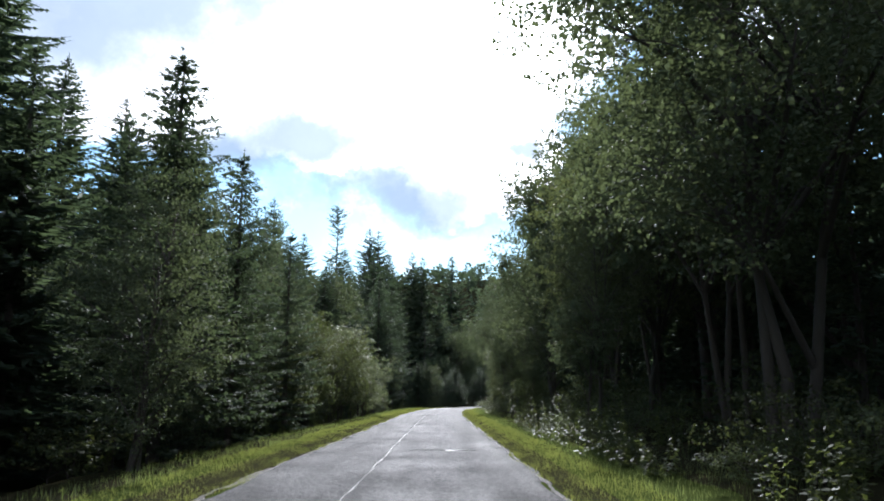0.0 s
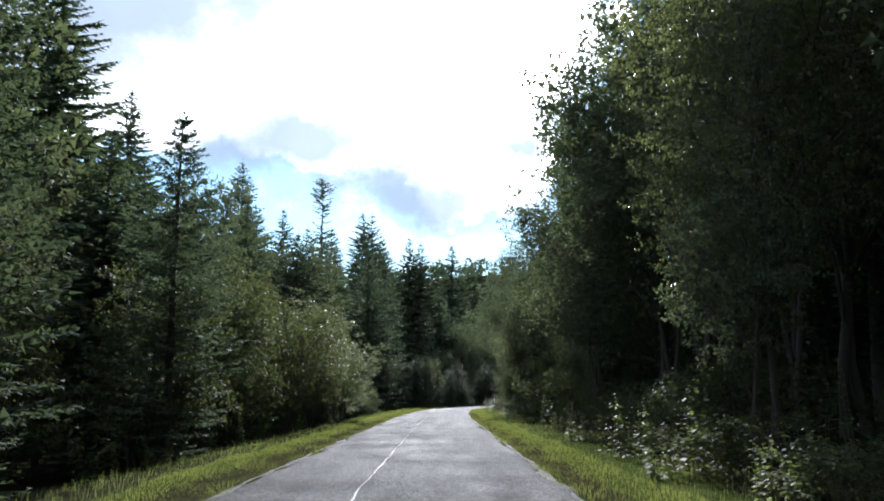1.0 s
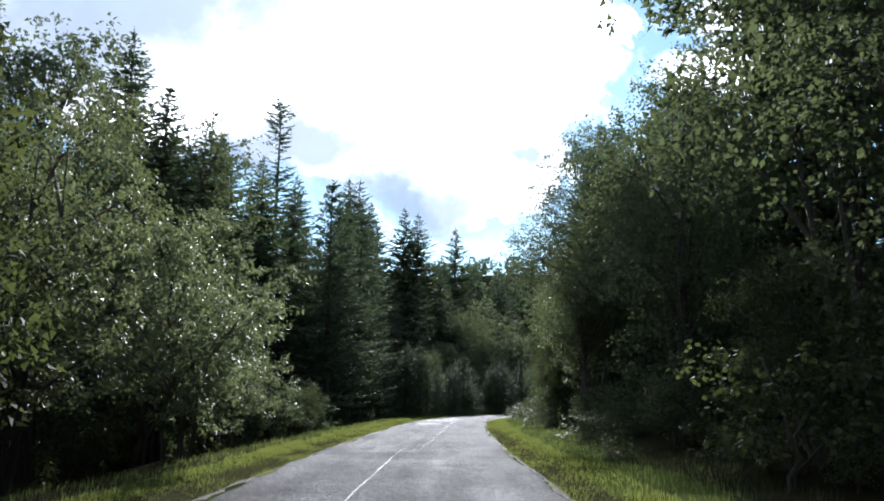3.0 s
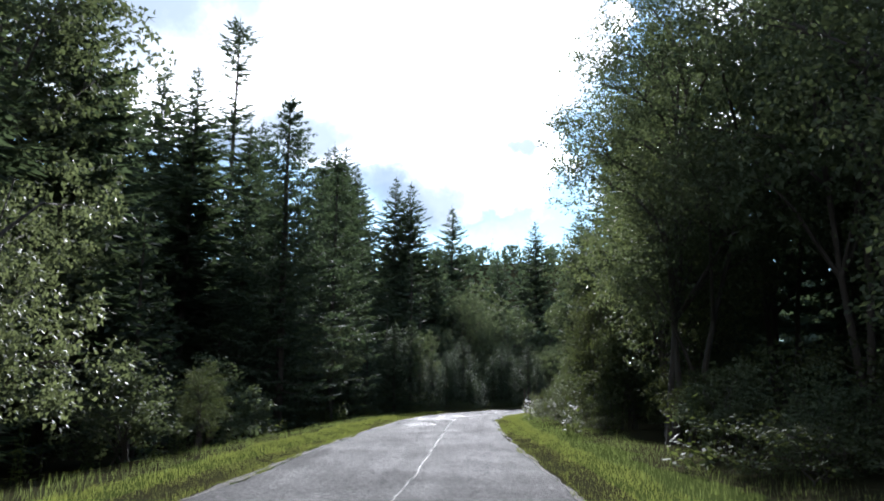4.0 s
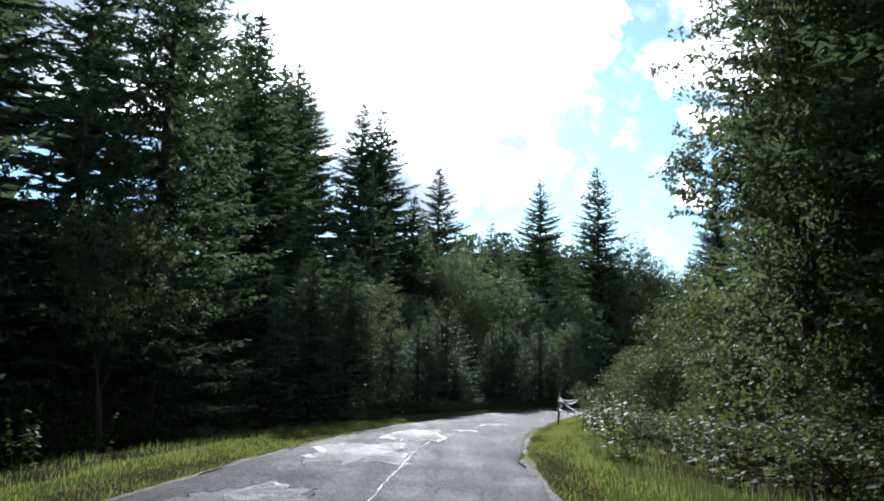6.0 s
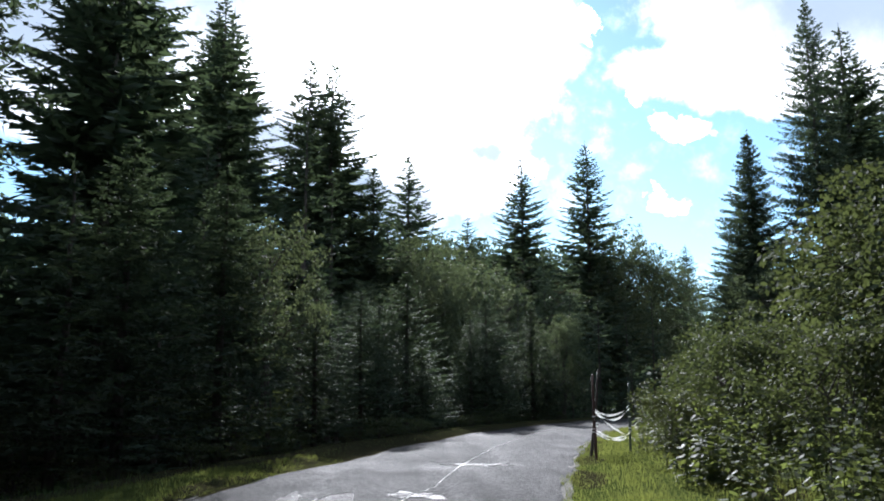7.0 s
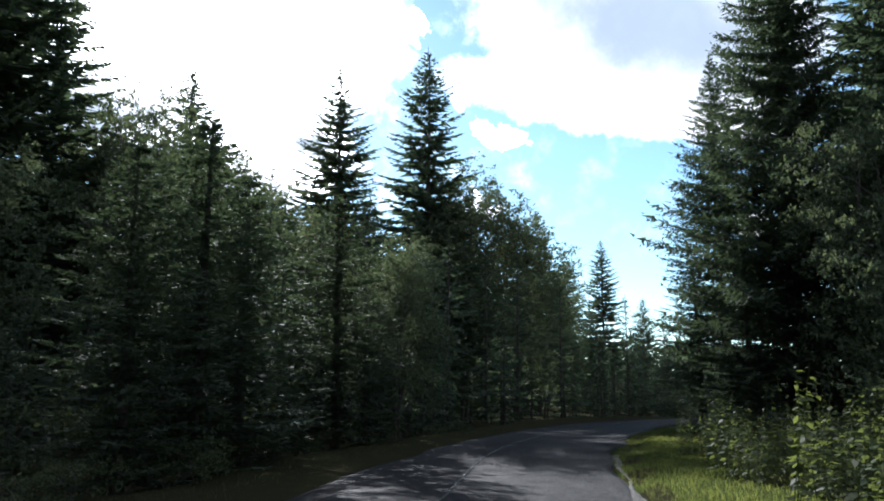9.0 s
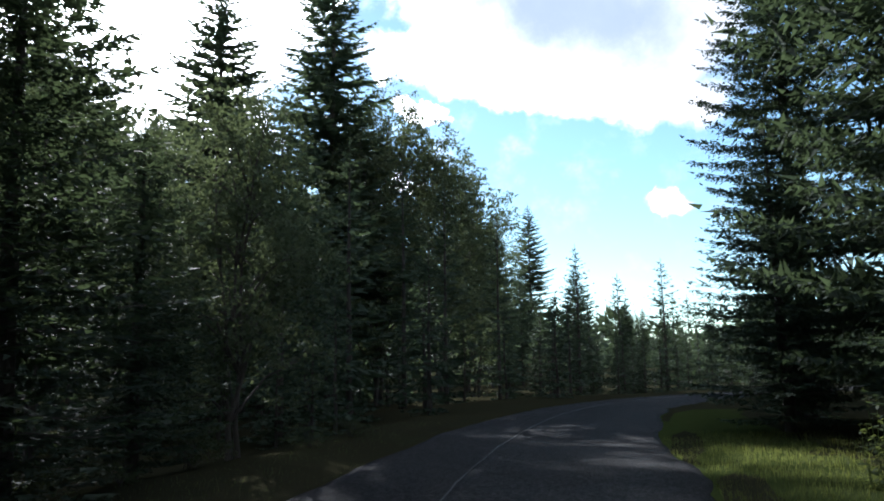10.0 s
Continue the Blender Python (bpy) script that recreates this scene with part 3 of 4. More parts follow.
EDGE = [broadleaf_kind(34, 14.0, 3.8, 2.6, 1120, 17, 0.14, 3, None, 26, 0, 0.16, 0, core=180, pack=0.38), broadleaf_kind(35, 11.0, 3.3, 0.5, 1050, 17, 0.125, 3, None, 24, 0, 0.14, 0, core=180, pack=0.38)]
FINE = [broadleaf_kind(36, 14.0, 3.8, 1.2, 2700, 19, 0.075, 3, None, 34, 0, 0.15, core=300, pack=0.33, flat=0.45), broadleaf_kind(37, 11.0, 3.3, 0.5, 1080, 17, 0.088, 3, None, 19, 0, 0.13, core=200, pack=0.42)]
MAPLE_TALL = broadleaf_kind(38, 12.0, 3.7, 1.7, 1400, 17, 0.082, 2, LEAF_SUN, 26, 0, 0.14, pack=0.36, core=260, flat=0.38)
HAZEL = broadleaf_kind(39, 6.2, 1.9, 0.25, 620, 17, 0.068, 6, SHRUB, 17, 0, 0.06, pack=0.36, core=60)
PALE = [broadleaf_kind(41, 6.5, 2.6, 0.5, 420, 28, 0.085, 4, LEAF_LIGHT, 18, 0, None, 0, pack=0.34), broadleaf_kind(42, 8.0, 2.8, 0.7, 460, 28, 0.09, 3, LEAF_LIGHT, 20, 0, None, 0, pack=0.34)]
BUSH = [broadleaf_kind(51, 2.6, 1.5, 0.2, 190, 18, 0.095, 5, LEAF, 8, 0, 0.05), broadleaf_kind(52, 3.6, 1.9, 0.2, 230, 18, 0.105, 5, SHRUB, 9, 0, 0.05)]
UNDERGROWTH = [broadleaf_kind(53, 2.2, 1.6, 0.15, 150, 16, 0.082, 4, SHRUB, 9, 0, 0.04, 0.45, 0), broadleaf_kind(54, 1.6, 1.4, 0.1, 130, 16, 0.078, 4, SHRUB, 8, 0, 0.04, 0.45, 0)]
VERGE_BUSH = [broadleaf_kind(55, 2.6, 1.5, 0.15, 400, 15, 0.07, 6, SHRUB, 14, 0, 0.04, pack=0.34), broadleaf_kind(56, 3.6, 1.8, 0.2, 500, 15, 0.078, 6, SHRUB, 15, 0, 0.05, pack=0.34)]
BUSH_TALL = broadleaf_kind(58, 6.0, 2.4, 0.3, 620, 15, 0.105, 5, SHRUB, 16, 0, 0.08, 0, pack=0.34)
MAPLE = broadleaf_kind(57, 7.0, 2.6, 2.3, 420, 14, 0.105, 2, LEAF, 19, 0, 0.08, pack=0.3, flat=0.35)
PINE = spruce_kind(61, 25.0, 3.0, 8.0, 0.62, 0.16, True, 1.1, PINE_NEEDLE, pine_reach, 0.38)

# ---- plants: places ----
SPRUCE_LABEL = "tall dark green spruce with drooping boughs in the forest"
taken = []


def spruce(i, x, y, h, turn=0.0, wide=1.0, label=SPRUCE_LABEL):
    taken.append((x, y))
    kind = SPRUCE_LOW[1] if y > 140 and h <= 12 else (SPRUCES + [SPRUCE_FINE])[i]
    plant(kind, "spruce_tree", label, "spruce", x, y, h, turn, wide * 1.1, "forest spruces")


def broad(i, x, y, h, turn=0.0, wide=1.0, label="leafy broadleaf tree at the forest edge", tilt=0.0):
    taken.append((x, y))
    plant(BROAD[i], "broadleaf_tree", label, "tree", x, y, h, turn, wide, "roadside broadleaf trees", tilt)


def edge(i, x, y, h, turn=0.0, wide=1.0, label="dense leafy tree with foliage down to the verge", tilt=0.0):
    taken.append((x, y))
    plant((EDGE + FINE)[i], "broadleaf_tree", label, "tree", x, y, h, turn, wide, "roadside broadleaf trees", tilt)


# spruces of the skyline: kind, x, y, height, turn
for row in ((0, -19.5, 53, 15, 10), (1, -27, 53, 26, 50), (1, -17.8, 41.8, 18.6, 90), (1, -21.3, 64, 22.8, 90), (1, -17.8, 80.2, 22.6, 130), (3, -18.0, 99.6, 23.0, 0),
            (0, -22, 102.8, 24.4, 200), (1, -14.9, 156, 36, 70), (0, -12.9, 153.3, 35, 20), (3, -6.1, 152.7, 30.5, 20), (0, -4.0, 150.2, 29.0, 140),
            (2, 2.1, 207, 39.7, 220), (2, -0.6, 150.5, 20.5, 45), (0, 12.9, 227, 34.5, 0), (3, 16.0, 183.3, 31.6, 60), (1, 22.9, 178.3, 32.0, 110), (2, -8.5, 117, 22, 15), (1, -11.5, 96.5, 18, 40), (3, -11.5, 86, 17, 200), (0, -10.5, 72.5, 15, 130), (2, -9.8, 65, 13, 60),
            (0, -11, 124, 25, 75), (3, -9.5, 136, 27, 115), (1, -14, 110, 23, 300), (2, -19.2, 91.4, 19.3, 10), (0, -13, 91, 17, 85), (1, -12, 78, 14, 30),
            (2, -9.2, 49, 11.0, 65), (2, -8.8, 33, 9.0, 120), (0, -14.3, 40.3, 18.6, 0), (3, -14, 22, 19, 10), (1, -12, 12, 17, 60)):
    spruce(*row)
taken.append((-13.8, 101.1))
plant(PINE, "pine_tree", "tall slender pine with a sparse ragged crown", "pine", -14.0, 101.6, 27.0, 40)
for x, y, h, t, w in ((-6.9, 85.2, 15.0, 0, 1.15), (-6.4, 98.0, 16.0, 80, 1.15), (-8.6, 91.0, 13.0, 150, 1.15), (-8.4, 105.0, 18.0, 30, 1.15),
                      (-5.85, 29.8, 7.6, 20, 1.15), (-6.1, 17.2, 9.2, 200, 1.3), (-5.7, 21.5, 8.1, 300, 1.1)):
    taken.append((x, y))
    plant(LARCH_LIKE, "spruce_tree", "slim spruce with shaggy hanging boughs beside the verge", "spruce", x, y, h, t, w, "forest spruces")
# left side: lower broadleaf growth before the spruces
for row in ((0, -13, 33, 13, 10), (1, -12.5, 46, 12, 70), (2, -10, 54, 8.5, 30), (0, -11, 60, 10, 160),
            (1, -8.5, 5, 12, 33), (1, 9, 160, 15, 20, 1.2),
            (0, 17, 168, 14, 100, 1.3), (1, -4, 158, 16, 75, 1.2), (1, 7.6, 172, 19.5, 130, 1.25), (0, 2.6, 170, 20.5, 250, 1.3), (0, 11.6, 170, 16.5, 20, 1.3), (1, -1.5, 163, 19, 310, 1.2)):
    broad(*row)
for row in ((1, -11.0, 69.5, 13.5, 100), (3, -7.6, 25.0, 5.8, 40), (1, -8.2, 37.5, 8.0, 140), (1, 12.6, 143.5, 7.5, 0), (1, -8.2, 128, 8, 25), (1, -1, 141, 10, 60, 1.1), (0, 3, 150, 15.5, 70), (0, -18.0, 72.0, 20, 200), (3, -5.3, 14.0, 5.6, 90)):
    edge(*row)
for i, x, y, h, t in ((0, -6.3, 46, 5.6, 0), (1, -6.4, 50.5, 6.4, 90), (0, -5.6, 55.5, 5.8, 200), (1, -7.4, 58.5, 7.0, 150), (0, -6.4, 62, 5.0, 20), (1, -7.2, 42, 6.6, 300),
                      (0, -7.0, 37, 5.5, 60), (0, -6.9, 31, 4.6, 10), (1, -7.4, 25.5, 5.0, 220)):
    taken.append((x, y))
    if y > 48:
        plant(PALE[i], "willow_bush", "pale green willow bush with small glinting leaves", "bush", x, y, h, t, 1.0, "roadside willow bushes")
    else:
        plant(BUSH_TALL, "hazel_bush", "tall dark green hazel bush at the forest edge", "bush", x, y, h, t, 1.0, "roadside hazel bushes")

for x, y, h, t, w in ((-1.3, 110.2, 6.2, 40, 0.75), (-5.6, 93.5, 5.8, 10, 0.75)):
    taken.append((x, y))
    plant(MAPLE, "broadleaf_tree", "young maple with sunlit yellow-green leaves at the bend", "tree", x, y, h, t, w, "roadside broadleaf trees")

# right side: tall broadleaf edge, then bushes, then spruces in the bend
for row in ((2, 5.7, 13.2, 15, 20, 1.2, "tall leafy tree leaning over the road", -9), (0, 8.2, 39.5, 17.0, 190, 1.05),
            (3, 6.8, 48, 12.5, 280), (0, 7.6, 53, 16, 30), (3, 6.4, 60, 11.0, 15), (1, 8.8, 89, 9.6, 60), (1, 7.4, 89.6, 9.2, 210), (0, 28.0, 183, 24.0, 0, 1.05), (0, 33.8, 185.5, 20.0, 40, 1.05), (1, 26.5, 179, 20, 90, 0.95), (1, 38.5, 190, 15, 170, 1.1), (2, 5.5, 70.2, 13.0, 0, 1.05), (1, 7.6, 75.5, 10, 140), (1, 21.2, 130.4, 8.5, 20, 0.8)):
    edge(*row)
for row in ((0, 7.4, 20, 15, 70), (0, 8.4, 33, 14, 190), (0, 8.4, 44, 16, 230), (0, 8.6, 67, 13.5, 65), (0, 9.4, 73.5, 13.5, 110)):
    edge(*row)
for row in ((1, 10.0, 30, 17, 120),
            (0, 10.5, 6, 16, 250), (1, 12.5, 36, 20, 300), (0, 12, 57, 18, 0), (1, 13, 74, 17, 45), (2, 7.0, 3, 9, 40), (1, 12, 16, 18, 30), (0, 13, 25, 18, 80), (1, 13, 48, 20, 200)):
    broad(*row)
# (10.4, 94) and (13.2, 97.5) are added to block the sun from the right side
for row in ((4, 23.9, 129.4, 22.9, 80, 0.72), (4, 24.6, 141.2, 14.5, 60, 0.85), (2, -10.5, 19, 11, 10), (0, -10.6, 25.5, 11.3, 100), (1, -10, 12.5, 12, 30), (2, -9.5, 37, 9.5, 200), (2, 40, 147, 22, 10), (0, 26.7, 131, 22, 150), (3, 35.0, 143, 26, 200, 0.85), (2, 17.5, 99, 15, 70), (1, 11.6, 89.5, 20.5, 120), (4, 9.5, 85.0, 18.0, 30, 1.25), (3, 13.5, 78, 19, 40), (0, 13.0, 66, 18, 200), (0, 10.4, 94, 17, 70), (3, 13.2, 97.5, 19, 10), (2, 15, 152, 10.5, 15), (2, 11.5, 157, 11.5, 100), (2, 18.5, 157, 11, 200), (2, 8.5, 151, 11, 300), (2, 22, 161, 11, 30), (0, 26, 166, 12, 80), (2, 31, 170, 11, 140), (2, 37, 171, 10, 30), (0, 33, 135, 24, 20), (2, 27, 121, 17, 70), (3, 44, 149, 26, 10),
            (0, 75.7, 265, 31, 0), (1, 91.3, 279, 35.4, 40), (2, 78.8, 240, 19.5, 80), (0, 96, 251, 15, 20), (3, 55, 222, 20, 60), (1, 44, 205, 25, 100), (2, 132, 287, 13, 30),
            (0, 64, 231, 17, 10), (3, 112, 268, 14, 10)):
    spruce(*row)
for x, y, h, t, w, a in ((7.4, 27.6, 13.0, 40, 1.0, 0), (5.0, 25.6, 9.6, 250, 0.72, -3), (6.2, 73.2, 9.0, 120, 1.0, -3)):
    taken.append((x, y))
    plant(MAPLE_TALL, "broadleaf_tree", "maple with layered sunlit yellow-green leaves over the verge", "tree", x, y, h, t, w, "roadside broadleaf trees", a)
taken.append((4.5, 25.4))
plant(MAPLE, "broadleaf_tree", "young maple with layered boughs hanging low over the verge", "tree", 4.5, 25.4, 4.6, 130, 0.8, "roadside broadleaf trees")
for x, y, h, t in ((6.0, 81.2, 5.8, 30), (4.9, 44.2, 3.6, 200), (6.2, 77.4, 4.2, 120), (-4.9, 67.6, 1.9, 10), (5.2, 50.5, 3.8, 80)):
    taken.append((x, y))
    plant(HAZEL, "hazel_bush", "hazel bush with small sunlit leaves at the verge", "bush", x, y, h, t, 1.0, "roadside hazel bushes")
taken.append((22.4, 135.2))
plant(ROAD_SPRUCE, "spruce_tree", "bushy dark spruce with low spreading boughs by the bend", "spruce", 22.6, 134.9, 16.9, 0, 1.0, "forest spruces")

BUSHES = BUSH + VERGE_BUSH
for i, x, y, h, t, w in ((3, 10.0, 101.5, 4.8, 0, 1.1), (2, 8.5, 105.2, 2.9, 60, 1.0), (3, 9.6, 107.5, 3.3, 120, 1.0), (3, 10.4, 111.4, 2.6, 180, 1.1), (3, 12.0, 114.4, 2.5, 240, 1.1),
                         (3, 9.2, 97, 4.0, 300, 1.1), (2, 7.4, 99.5, 2.4, 80, 1.0), (2, 7.2, 93.5, 2.4, 30, 1.0), (1, 6.9, 87, 2.6, 75, 0.9), (1, 5.6, 77, 2.9, 140, 0.9), (3, 12.2, 104.0, 5.6, 10, 1.2),
                         (3, 13.0, 109.5, 3.5, 200, 1.2), (2, 6.4, 103.0, 1.5, 20, 1.1),
                         (0, 5.4, 66.4, 1.7, 70, 1.0), (2, 5.9, 69.0, 1.9, 160, 1.0), (1, 6.0, 72.2, 2.2, 20, 0.9), (0, 5.6, 63.0, 1.5, 200, 1.0), (0, 5.2, 57, 2.2, 10, 1.0), (0, 5.8, 33, 1.6, 320, 1.0),
                         (2, 15.6, 118.5, 1.8, 100, 1.2), (2, 18.6, 124.5, 1.6, 10, 1.2), (2, 20.4, 128.6, 1.9, 45, 1.2), (0, -6.3, 73, 2.6, 20, 1.1), (0, -5.8, 66, 2.2, 220, 1.1),
                         (0, -6.2, 19, 1.7, 20, 1.1), (0, -6.6, 80, 1.6, 70, 1.0)):
    taken.append((x, y))
    plant(BUSHES[i], "bush", "dense green bush with small leaves at the verge", "bush", x, y, h, t, w, "verge bushes")

for x, y, h, t in ((22.2, 139.4, 6.0, 10), (20.0, 133.9, 4.6, 90), (24.0, 131.0, 6.5, 200)):
    taken.append((x, y))
    plant(LARCH_LIKE, "spruce_tree", "low bushy spruce in the shade by the bend", "spruce", x, y, h, t, 1.7, "forest spruces")

taken.append((22.8, 130.6))
plant(MAPLE, "broadleaf_tree", "leafy maple pressed against the dark spruce by the bend", "tree", 22.8, 130.6, 8.5, 160, 0.75, "roadside broadleaf trees")

# the depth of the forest behind the edge rows
rng = np.random.default_rng(77)


def fill(kinds, tries, most, near_road, far_road, gap, heights, box, name, label, group, clear=()):
    made = 0
    for _ in range(tries):
        x, y = rng.uniform(box[0], box[1]), rng.uniform(box[2], box[3])
        if any(a < x < b and c < y < d for a, b, c, d in clear) or not near_road < road_gap(x, y) < far_road:
            continue
        if min((math.hypot(x - a, y - b) for a, b in taken), default=9) < gap:
            continue
        taken.append((x, y))
        h = rng.uniform(*heights)
        plant(kinds[made % len(kinds)], name, label, "spruce", x, y, h, rng.uniform(0, 360), rng.uniform(0.9, 1.2), group)
        made += 1
        if made >= most:
            break


OPEN = ((2.0, 19.5, 86, 132), (17, 36, 118, 178), (-3, 15, 138, 162))
DEEP = "dark spruce standing deep in the shaded forest"
fill(SPRUCE_LOW, 3000, 42, 11.5, 19, 3.8, (11, 16), (-25, 32, -20, 150), "spruce_tree", DEEP, "deep forest spruces", OPEN)
fill(SPRUCE_LOW, 3000, 28, 18, 45, 5.2, (13, 19), (-45, 50, -20, 140), "spruce_tree", DEEP, "deep forest spruces", OPEN)
fill(SPRUCE_LOW, 3000, 44, 9, 80, 4.2, (12, 18), (-30, 34, 140, 205), "spruce_tree", DEEP, "deep forest spruces", ((17, 60, 120, 178), (-3, 15, 138, 162)))
fill(SPRUCE_LOW, 4000, 50, 8, 80, 3.4, (6, 9.5), (42, 85, 164, 205), "spruce_tree", DEEP, "deep forest spruces")
fill(SPRUCE_YOUNG, 5000, 122, 7.6, 16, 1.9, (3.2, 7.0), (-20, 30, -5, 165), "young_spruce", "young dark spruce in the undergrowth", "young spruces", OPEN)
fill(SPRUCE_YOUNG, 4000, 60, 4.6, 26, 2.0, (3.0, 6.0), (-8, 34, 136, 172), "young_spruce", "young dark spruce in the undergrowth", "young spruces")
fill(SPRUCE_YOUNG, 4000, 70, 6.5, 30, 1.6, (3.2, 5.0), (36, 80, 166, 180), "young_spruce", "young dark spruce in the undergrowth", "young spruces")


rng = np.random.default_rng(45)
for k in range(16):
    plant(SPRUCE_YOUNG[k % 2], "young_spruce", "young dark spruce in the undergrowth", "spruce", rng.uniform(12, 17), 18 + 2.1 * k + rng.uniform(-0.6, 0.6),
          rng.uniform(6.0, 8.5), rng.uniform(0, 360), 1.25, "young spruces")

for x, y, h, t in ((14.8, 41.5, 13.0, 30), (17.0, 47.5, 15.0, 100), (14.2, 34.0, 10.0, 200), (18.5, 40.0, 14.0, 260), (16.5, 54.0, 15.0, 10)):
    plant(SPRUCE_LOW[1], "spruce_tree", DEEP, "spruce", x, y, h, t, 1.3, "deep forest spruces")

rng = np.random.default_rng(31)
for k in range(85):
    east = k % 5 < 3
    y = rng.uniform(4, 98) if east else rng.uniform(4, 140)
    x, y = beside(y, rng.uniform(5.4, 11) if east else -rng.uniform(6.0, 12))
    plant(UNDERGROWTH[k % 2], "undergrowth_bush", "low leafy undergrowth under the trees", "bush", x, y, rng.uniform(1.1, 2.4), rng.uniform(0, 360), rng.uniform(0.9, 1.3), "undergrowth bushes")


# low growth and young spruces added to shade the outer side of the bend
rng = np.random.default_rng(63)
for k in range(24):
    x, y = beside(102 + 1.7 * k + rng.uniform(-0.6, 0.6), -rng.uniform(3.6, 5.2))
    plant(UNDERGROWTH[k % 2], "undergrowth_bush", "low leafy undergrowth under the trees", "bush", x, y, rng.uniform(0.4, 0.8), rng.uniform(0, 360), rng.uniform(1.1, 1.5), "undergrowth bushes")
for k in range(13):
    x, y = beside(103.0 + 2.9 * k + rng.uniform(-0.6, 0.6), -rng.uniform(4.9, 6.2))
    if math.hypot(x + 1.3, y - 110.2) < 1.8:
        continue
    plant(LARCH_LIKE, "young_spruce", "young dark spruce added to shade the outer edge of the bend", "spruce", x, y, rng.uniform(4.5, 7.0), rng.uniform(0, 360), rng.uniform(1.5, 1.8), "young spruces")

CLEARINGS = [(60, 200), (75, 215), (90, 230), (45, 185), (30, 165)]


rng = np.random.default_rng(52)
for k in range(36):
    x, y = beside(rng.uniform(6, 97), rng.uniform(4.7, 7.6))
    plant(UNDERGROWTH[k % 2], "undergrowth_bush", "low leafy undergrowth under the trees", "bush", x, y, rng.uniform(0.55, 1.1), rng.uniform(0, 360), rng.uniform(1.2, 1.7), "undergrowth bushes")


def far_woods(name, label, seed, count, place, clear):
    """The wooded hill behind everything: pointed and rounded small crowns."""
    rng = np.random.default_rng(seed)
    pieces = []
    for _ in range(count):
        x, y = place(rng)
        if road_gap(x, y) < clear or any(abs(x - a) < 14 and abs(y - c) < 22 for a, c in CLEARINGS):
            continue
        z = float(ground_z(np.array(x), np.array(y)))
        pointed = rng.random() < 0.35
        h, r = (rng.uniform(13, 20), rng.uniform(2.2, 3.2)) if pointed else (rng.uniform(9, 14), rng.uniform(3.2, 5.0))
        n = 46
        if pointed:
            t = rng.uniform(0, 1, n)
            a = rng.uniform(0, 6.283, n)
            p = np.column_stack([np.cos(a) * r * (1 - t), np.sin(a) * r * (1 - t), t * h])
            w = unit(np.column_stack([np.cos(a), np.sin(a), np.full(n, -0.3)]))
            ln = 1.3 * (1.1 - t)
        else:
            q = unit(rng.normal(0, 1, (n, 3)))
            p = q * (r, r, h * 0.45) * rng.uniform(0.75, 1.0, (n, 1)) + (0, 0, h * 0.55)
            w = unit(q + rng.normal(0, 0.5, (n, 3)))
            ln = np.full(n, 1.5)
        side = unit(np.cross(w, rng.normal(0, 1, (n, 3))))
        pieces.append(blades(p + (x, y, z) - w * ln[:, None] * 0.5, p + (x, y, z) + w * ln[:, None], side, ln * 0.6, 0))
    V, F = joined(pieces)
    ob = mesh_object(name, V, F, NEEDLE)
    tagged(ob, label, "woods", kind="stuff")


def hill_place(rng):
    y = rng.uniform(245, 640)
    return rng.uniform(-0.5, 0.75) * y, y


def flank_place(rng):
    return rng.choice((-1, 1)) * (20 + 130 * rng.uniform(0, 1) ** 1.6), rng.uniform(-70, 245)


far_woods("far_woods", "hazy mixed woods covering a distant hill", 8, 1000, hill_place, 10)
far_woods("flanking_woods", "deep dark spruce woods on both sides", 18, 2600, flank_place, 20)


def grass(name, label, rows, seed, mat, slim=1.0):
    """Blades on stretches of verge: y from, y to, s from, s to, count, height."""
    rng = np.random.default_rng(seed)
    P, H = [], []
    for y0, y1, s0, s1, count, h in rows:
        y, s = rng.uniform(y0, y1, count), rng.uniform(s0, s1, count)
        s = s + np.sin(y * 1.7) * 0.06 + np.sin(y * 0.6 + 1) * 0.08
        x, yy = beside(y, s)
        P.append(np.column_stack([x, yy, ground_z(x, yy)]))
        tuft = 0.65 + 0.5 * np.abs(np.sin(yy * 1.1 + x * 2.0) * np.sin(x * 3.1 - yy * 0.7))
        H.append(h * tuft * rng.uniform(0.5, 1.2, count))
    P, H = np.concatenate(P), np.concatenate(H)
    n = len(P)
    a = rng.uniform(0, 6.283, n)
    way = unit(np.column_stack([np.cos(a) * rng.uniform(0.05, 0.6, n), np.sin(a) * rng.uniform(0.05, 0.6, n), np.ones(n)]))
    side = np.column_stack([np.cos(a + 1.57), np.sin(a + 1.57), np.zeros(n)])
    V, F = blades(P - (0, 0, 0.02), P + way * H[:, None], side, slim * (0.004 + 0.016 * H * rng.uniform(0.6, 1.2, n)), 0)
    ob = mesh_object(name, V, F, mat)
    tagged(ob, label, "grass", kind="stuff")


def verge_strip(name, y0, y1, s0, s1, label):
    """The turf sheet that the blades grow from, just over the soil."""
    ys, ss = np.arange(y0, y1, 0.5), np.linspace(s0, s1, 9)
    S, Y = np.meshgrid(ss, ys, indexing="ij")
    S = S + (0.05 * np.sin(Y * 1.3 + s0) + 0.05 * np.sin(Y * 3.1) + 0.04 * np.sin(Y * 0.37)) * (np.arange(9)[:, None] == (8 if abs(s1) > abs(s0) else 0))
    x, y = beside(Y, S)
    V = np.stack([x, y, ground_z(x, y) + 0.008], 2).reshape(-1, 3)
    tagged(mesh_object(name, V, grid_faces(9, len(ys)), TURF, None, label, True), category="verge", kind="structure")


